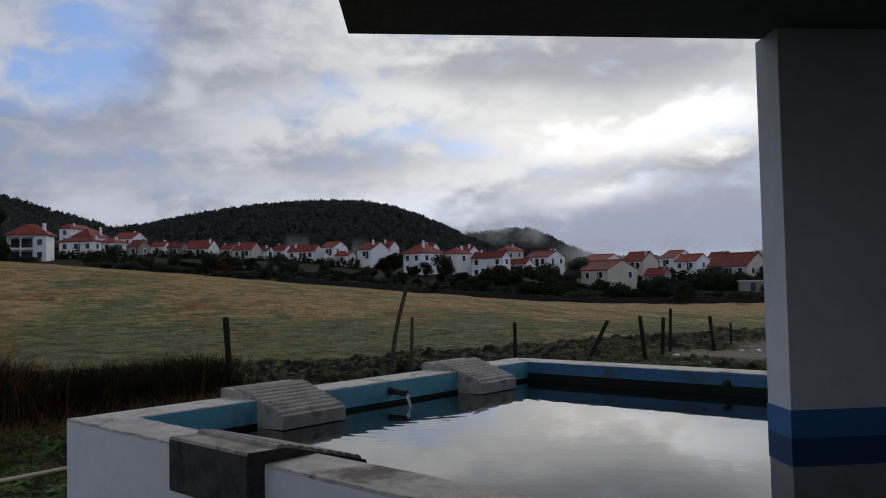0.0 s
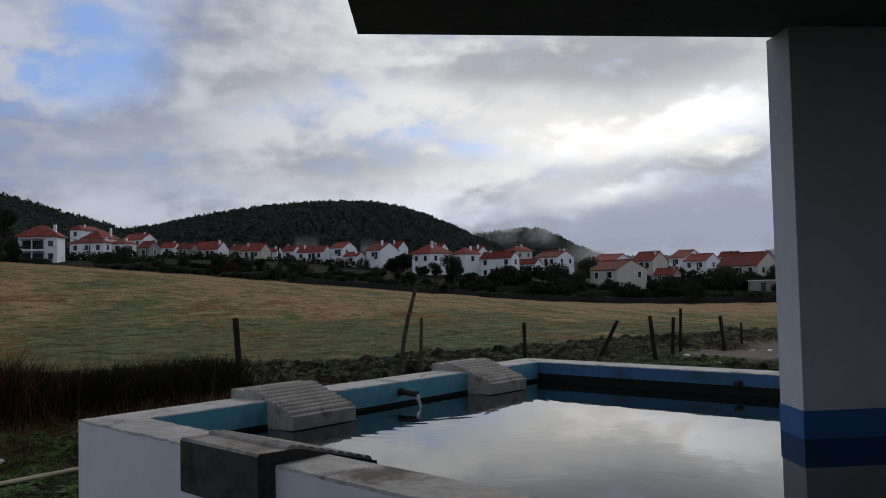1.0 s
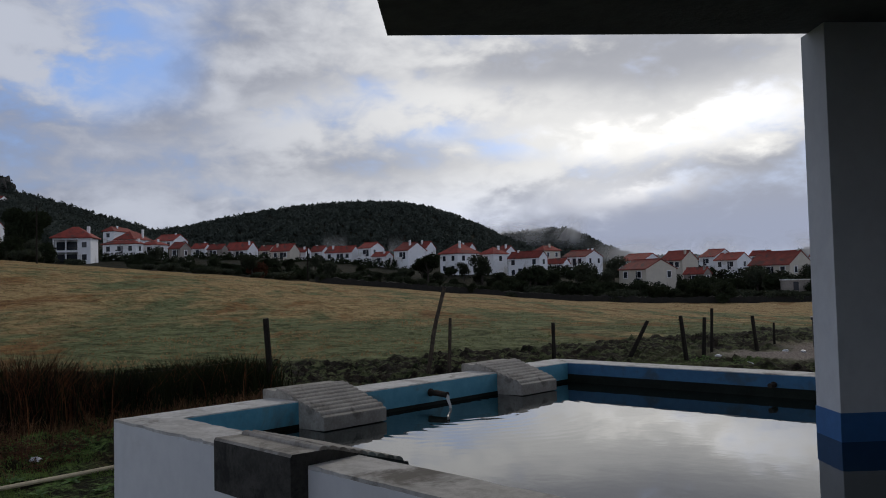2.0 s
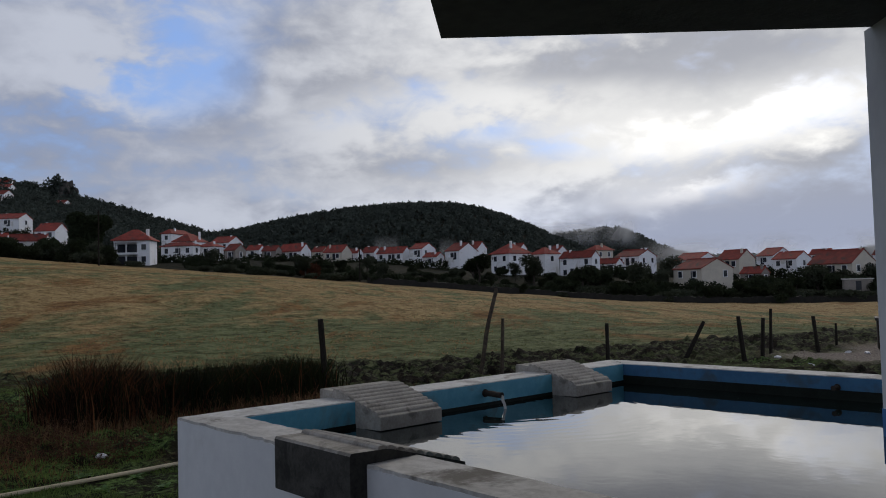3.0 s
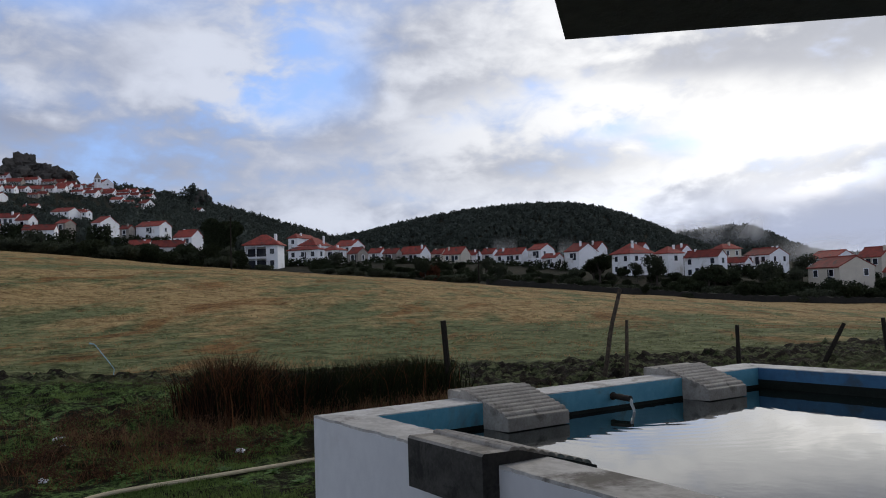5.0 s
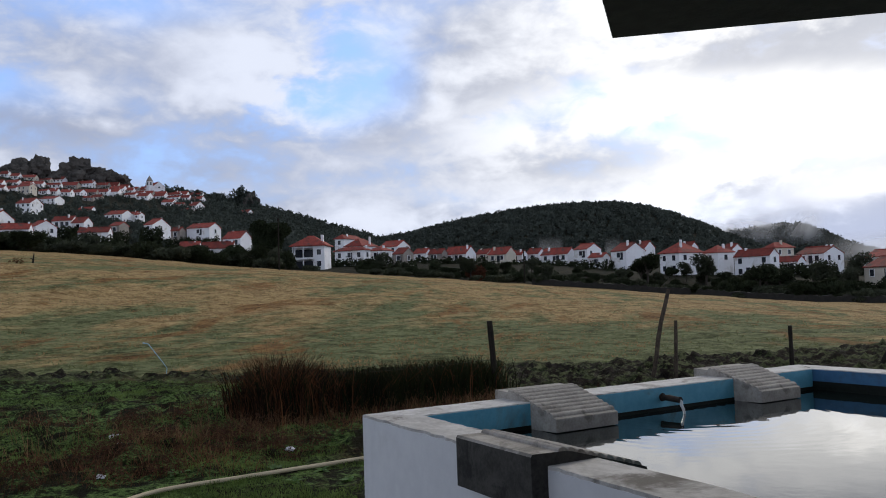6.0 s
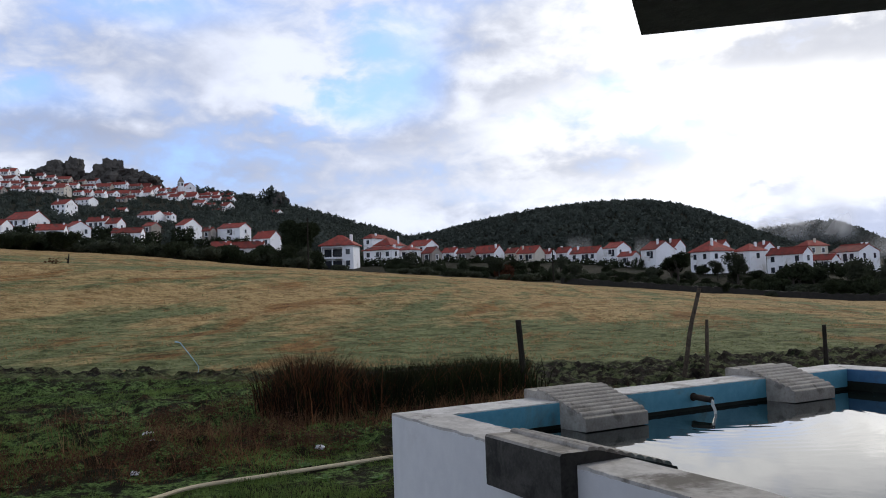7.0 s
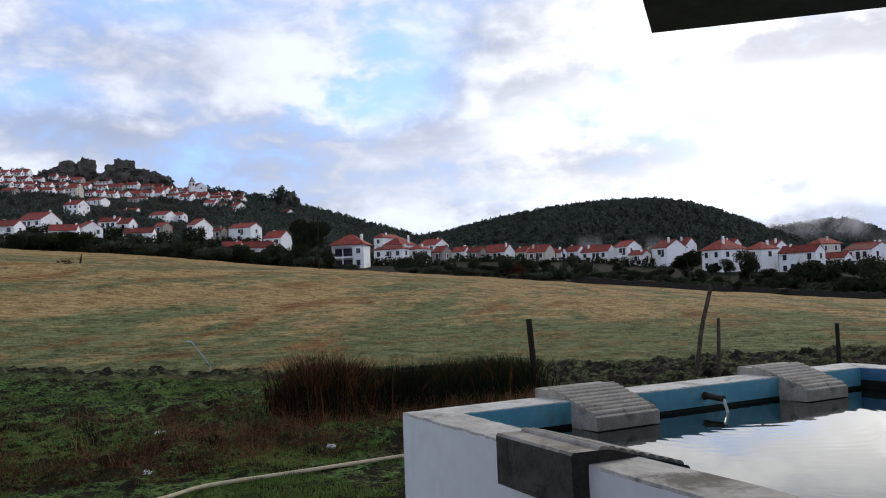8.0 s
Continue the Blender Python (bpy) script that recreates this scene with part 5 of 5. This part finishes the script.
for hgt in (0.55, 1.0):
    wire([(-6.9, -9.0, hgt), (-6.6, -3.0, hgt), (-6.2, 1.0, hgt), (-5.83, 4.68, hgt), (-5.50, 7.93, min(hgt, 0.85)), (-5.56, 10.89, min(hgt, 0.62)), (-4.3, 11.9, min(hgt, 0.65)), (-3.32, 11.85, min(hgt, 0.8)), (-3.63, 13.5, min(hgt, 0.85)), (-3.3, 14.75, min(hgt, 0.68)), (-3.4, 16.0, min(hgt, 0.5))])


def crate():
    x, y = -2.35, 15.7
    base = empty("metal_bin", pose(x, y, float(land(x, y)), 0, 0, 22), "dark metal bin beside the gravel track", "bin")
    part("body", box_bm(-0.1, 0.55, 0, 0.5, 0.03, 0.60, 0.015), iron, base)
    part("lid", box_bm(-0.13, 0.58, -0.03, 0.53, 0.60, 0.66, 0.012), wire_metal, base, "grey flat lid")


crate()


# ---- rough growth and grass ----
def blades(name, spots, mat, label, category, width=0.012, seed=1, curve=0.35):
    """Tapered bent blades; spots are (x, y, z, height)."""
    rng = random.Random(seed)
    V, F = [], []
    for x, y, z, h in spots:
        a = rng.uniform(0, 6.28)
        b = rng.uniform(0, 6.28)
        wx, wy = math.cos(a) * width, math.sin(a) * width
        bend = h * curve * rng.uniform(0.2, 1.4)
        bx, by = math.cos(b) * bend, math.sin(b) * bend
        k = len(V)
        V += [(x - wx, y - wy, z), (x + wx, y + wy, z), (x + bx * 0.3 + wx * 0.7, y + by * 0.3 + wy * 0.7, z + h * 0.6), (x + bx * 0.3 - wx * 0.7, y + by * 0.3 - wy * 0.7, z + h * 0.6), (x + bx, y + by, z + h)]
        F += [(k, k + 1, k + 2, k + 3), (k + 3, k + 2, k + 4)]
    ob = mesh_object(name, V, F, mat)
    return tagged(ob, label, category, kind="stuff")


def rush_bed():
    rng = random.Random(3)
    tall, low = [], []
    for _ in range(12000):
        t = rng.random()
        # bed runs along the fence from its clump end towards the first posts
        x = -6.1 + rng.gauss(0, 0.32) - 0.1 * t
        y = 1.1 + 3.7 * t + rng.gauss(0, 0.1)
        h = (0.86 if t < 0.28 else 0.58) * rng.uniform(0.4, 1.15)
        if t < 0.28:
            h *= 1.0 - 0.5 * abs(t - 0.13) / 0.15 * 0.5
        (tall if (t < 0.30 and rng.random() < 0.8) or rng.random() < 0.12 else low).append((x, y, float(0) - 0.03, h))
    blades("rushes", tall[::2], reed_mat, "clump of dead red-brown rushes", "rushes", 0.008, 4, 0.55)
    blades("rushes", tall[1::2], reed_dark, "dark rotting rushes within the clump", "rushes", 0.006, 6, 0.4)
    blades("rushes", low, reed_green, "bed of dark green rushes by the fence", "rushes", 0.008, 5, 0.45)


reed_dark = material("rotting_rush", (0.035, 0.020, 0.012), (0.008, 0.006, 0.004), 0.85, 0.9, 0.0, random_by="island", spec=0.05, thin=0.25)
rush_bed()


def dead_growth():
    """Tan tufts at the foot of the rushes and bare stalks among the weeds."""
    rng = random.Random(17)
    tufts, stalks = [], []
    for _ in range(260):
        cx, cy = -5.35 + rng.gauss(0, 0.30), rng.uniform(-0.4, 4.6)
        n = rng.randint(6, 16)
        top = rng.uniform(0.08, 0.24)
        for _ in range(n):
            x, y = cx + rng.gauss(0, 0.07), cy + rng.gauss(0, 0.07)
            tufts.append((x, y, top * rng.uniform(0.5, 1.1)))
    for _ in range(90):
        cx, cy = polar(rng.uniform(70, 94), rng.uniform(8.0, 11.5))
        for _ in range(rng.randint(2, 5)):
            stalks.append((cx + rng.gauss(0, 0.05), cy + rng.gauss(0, 0.05), rng.uniform(0.15, 0.42)))
    for name, spots, mat, label, width, seed, curve in (("dry_grass", tufts, tuft_tan, "tan dead grass tufts at the foot of the rushes", 0.0035, 18, 0.8),
                                                        ("dead_stalks", stalks, tuft_tan, "bare straw-coloured weed stalks on the verge", 0.0028, 19, 0.7)):
        P = np.array(spots)
        z = surface(P[:, 0], P[:, 1]) - 0.01
        blades(name, [(x, y, zz, h) for (x, y, h), zz in zip(spots, z)], mat, label, "weeds", width, seed, curve)


tuft_tan = material("tan_dead_grass", (0.26, 0.16, 0.085), (0.07, 0.035, 0.02), 0.85, 0.9, 0.0, random_by="island", spec=0.05, thin=0.4)
dead_growth()


def dock_plant(x, y, size, seed):
    """A low rosette of broad pointed leaves."""
    rng = random.Random(seed)
    z = float(surface(np.array([x]), np.array([y]))[0])
    base = empty("dock_plant", pose(x, y, z), "bright green broad-leaved dock in the grass", "plant", "dock plants")
    for k in range(rng.randint(5, 8)):
        a, tilt, n = rng.uniform(0, 6.28), rng.uniform(0.3, 1.0), size * rng.uniform(0.7, 1.1)
        V, F = [], []
        for i in range(6):
            t = i / 5
            wd = 0.24 * n * math.sin(math.pi * (0.08 + 0.9 * t)) ** 0.8
            r, h = n * t * math.cos(tilt * (1 - 0.6 * t)), n * (t * math.sin(tilt) - 0.45 * t * t)
            for q, dip in ((-1, 0.0), (0, -0.12), (1, 0.0)):
                V.append((r * math.cos(a) - q * wd * math.sin(a), r * math.sin(a) + q * wd * math.cos(a), h + dip * wd))
        for i in range(5):
            for q in (0, 1):
                m = i * 3 + q
                F.append((m, m + 1, m + 4, m + 3))
        ob = mesh_object("leaf", V, F, dock_green, True)
        ob.parent = base
    return base


dock_green = material("dock_leaf", (0.13, 0.24, 0.05), (0.06, 0.13, 0.03), 0.6, 8, 0.0, random_by="object", spec=0.3, thin=0.35)
for az, d, size, seed in ((78.6, 7.65, 0.16, 1), (90.2, 8.0, 0.13, 2), (72.4, 7.4, 0.10, 3), (69.2, 7.35, 0.11, 4), (71.0, 7.0, 0.09, 5), (67.3, 6.9, 0.10, 6), (75.5, 7.2, 0.08, 7)):
    dock_plant(*polar(az, d), size, seed)


def blade_mesh(name, x, y, z, h, width, mat, label, category, seed, lean=0.5):
    """Many bent blades at once, each one four-sided."""
    g = np.random.RandomState(seed)
    a, b = g.rand(len(x)) * 6.283, g.rand(len(x)) * 6.283
    wx, wy = np.cos(a) * width, np.sin(a) * width
    bx, by = np.cos(b) * h * lean * g.rand(len(x)), np.sin(b) * h * lean * g.rand(len(x))
    V = np.stack([np.stack([x - wx, y - wy, z], 1), np.stack([x + wx, y + wy, z], 1), np.stack([x + bx + wx * 0.25, y + by + wy * 0.25, z + h], 1), np.stack([x + bx - wx * 0.25, y + by - wy * 0.25, z + h * 0.9], 1)], 1)
    return tagged(new(name, quad_mesh(name, V, mat)), label, category, kind="stuff")


def verge_grass():
    g = np.random.RandomState(8)
    n = 260000
    az, d = np.radians(g.uniform(46, 97, n)), 6.3 + 15 * g.rand(n) ** 1.3
    x, y = EYE.x - d * np.sin(az), EYE.y + d * np.cos(az)
    keep = ~((x > -0.06) & (x < 6.9) & (y > -0.06) & (y < 4.2))
    x, y, d = x[keep], y[keep], d[keep]
    c1 = value_noise(x * 1.3, y * 1.3, 31) * 0.6 + value_noise(x * 4, y * 4, 32) * 0.4
    c2 = value_noise(x * 0.7, y * 0.7, 33) * 0.65 + value_noise(x * 2.2, y * 2.2, 34) * 0.35
    e = x - soil_edge(np.clip(y, -8, 60))
    inside = e > 0.3
    u = g.rand(len(x))
    weeds = inside & (c2 > 0.56) & (d < 11.5) & (d > 7.4) & (u < 0.24)
    lush = inside & ~weeds & (c1 > 0.46) & (u < 0.9) & (soil_mask(x, y) < 0.45)
    z = surface(x, y) - 0.012
    hw = (0.02 + 0.15 * g.rand(len(x)) ** 3) * (0.5 + 2.0 * np.clip(c2 - 0.5, 0, 0.5))
    hg = (0.015 + 0.04 * g.rand(len(x))) * (0.6 + 1.6 * np.clip(c1 - 0.45, 0, 0.5))
    blade_mesh("grass", x[lush], y[lush], z[lush], hg[lush], 0.005, grass_green, "short green grass on the verge", "grass", 41)
    blade_mesh("dry_weeds", x[weeds], y[weeds], z[weeds], hw[weeds], 0.0026, grass_dry, "brown dead weeds on the verge", "weeds", 42, 0.8)


verge_grass()


def weed_clumps():
    g = np.random.RandomState(70)
    spots = []
    while len(spots) < 170:
        az, d = g.uniform(57, 96), g.uniform(7.5, 12.5)
        x, y = polar(az, d)
        if x > -0.3 or value_noise(np.array([x * 0.7]), np.array([y * 0.7]), 33)[0] < 0.42:
            continue
        s = g.uniform(0.06, 0.22)
        spots.append((x, y, 0.3 * s + float(surface(np.array([x]), np.array([y]))[0]), s, s * g.uniform(0.5, 0.9), g.uniform(0, 6)))
    merged("weed_clumps", [leaf_proto(90 + k, 320, 0.06) for k in range(6)], spots, weed_mat, "low tangled clumps of dead dock and bramble", "weeds")


weed_mat = material("dead_dock", (0.11, 0.055, 0.034), (0.028, 0.016, 0.010), 0.9, 6, 0.0, random_by="island", spec=0.05, thin=0.3)
weed_clumps()


def field_grass():
    """Tufts that roughen the field where it lies close enough to show them."""
    g = np.random.RandomState(12)
    n = 110000
    az, d = np.radians(g.uniform(16, 97, n)), 17.0 * (165 / 17.0) ** g.rand(n)
    x, y = EYE.x - d * np.sin(az), EYE.y + d * np.cos(az)
    c = value_noise(x * 0.22, y * 0.11, 51) * 0.5 + value_noise(x * 0.8, y * 0.8, 52) * 0.3 + value_noise(x * 2.5, y * 2.5, 53) * 0.2
    out = x - soil_edge(np.clip(y, -8, 60)) < -0.2
    z = land(x, y) + (value_noise(x * 0.25, y * 0.25, 8) - 0.5) * 0.35 * sstep(18, 40, d) - 0.03
    w = 0.007 + 0.0007 * d
    tall = out & (c > 0.59)
    low = out & (c <= 0.59) & (g.rand(n) < 0.45)
    blade_mesh("dry_grass", x[tall], y[tall], z[tall], (0.02 + 0.06 * g.rand(n) ** 1.5)[tall], (w * 0.8)[tall], straw_blades, "tufts of tall straw-coloured grass on the field", "grass", 61, 1.4)
    blade_mesh("grass", x[low], y[low], z[low], (0.025 + 0.045 * g.rand(n))[low], w[low], frost_blades, "short frosted green grass on the field", "grass", 62, 1.4)


field_grass()


def hose():
    pts = []
    for az, e in ((84.5, 0.2285), (82.4, 0.2246), (80.6, 0.219), (78.8, 0.2160), (75.1, 0.2115), (72.1, 0.2090), (69.0, 0.2032), (66.1, 0.1991), (63.0, 0.199), (60, 0.20)):
        d = 1.52 / e
        x, y = polar(az, d)
        pts.append((x, y, 0.03 + float(surface(np.array([x]), np.array([y]))[0])))
    sm = []
    for i in range(len(pts) - 1):
        p0, p1, p2, p3 = [Vector(pts[max(0, min(len(pts) - 1, i + k))]) for k in (-1, 0, 1, 2)]
        for k in range(6):
            t = k / 6
            sm.append(0.5 * ((2 * p1) + (p2 - p0) * t + (2 * p0 - 5 * p1 + 4 * p2 - p3) * t * t + (3 * p1 - p0 - 3 * p2 + p3) * t ** 3))
    ob = part("hose", tube_bm(sm, [0.018] * len(sm), 8), hose_mat)
    return tagged(ob, "pale yellowed hose lying in the grass", "hose")


hose()


def litter(x, y, s, seed, mat=None, label="crumpled white litter in the weeds"):
    rng = random.Random(seed)
    bm = blob(rng, s, s * 0.7, s * 0.4, 0.3, 2)
    ob = part("litter", bm, mat or litter_white)
    ob.matrix_basis = pose(x, y, s * 0.3 + float(surface(np.array([x]), np.array([y]))[0]), 0, 0, rng.uniform(0, 360))
    return tagged(ob, label, "litter", "litter")


litter(-5.77, -0.47, 0.07, 0)
litter(-4.92, -0.56, 0.08, 1)
litter(-3.90, 0.92, 0.06, 2)
litter(-3.66, -0.89, 0.05, 3)
litter(-3.27, 13.08, 0.07, 10)
litter(-2.07, 11.79, 0.07, 11)
litter(-2.74, 14.94, 0.07, 12)
litter(-2.33, 14.84, 0.07, 13)


def twine():
    x, y = -13.3, 1.55
    ob = part("twine", tube_bm([(x, y, 0.02), (x, y + 0.02, 0.18), (x, y - 0.06, 0.3), (x - 0.05, y - 0.34, 0.70), (x - 0.05, y - 0.44, 0.72)], [0.009, 0.007, 0.007, 0.009, 0.016], 5), litter_blue)
    return tagged(ob, "loose end of pale blue twine hanging from the wire", "twine")


twine()
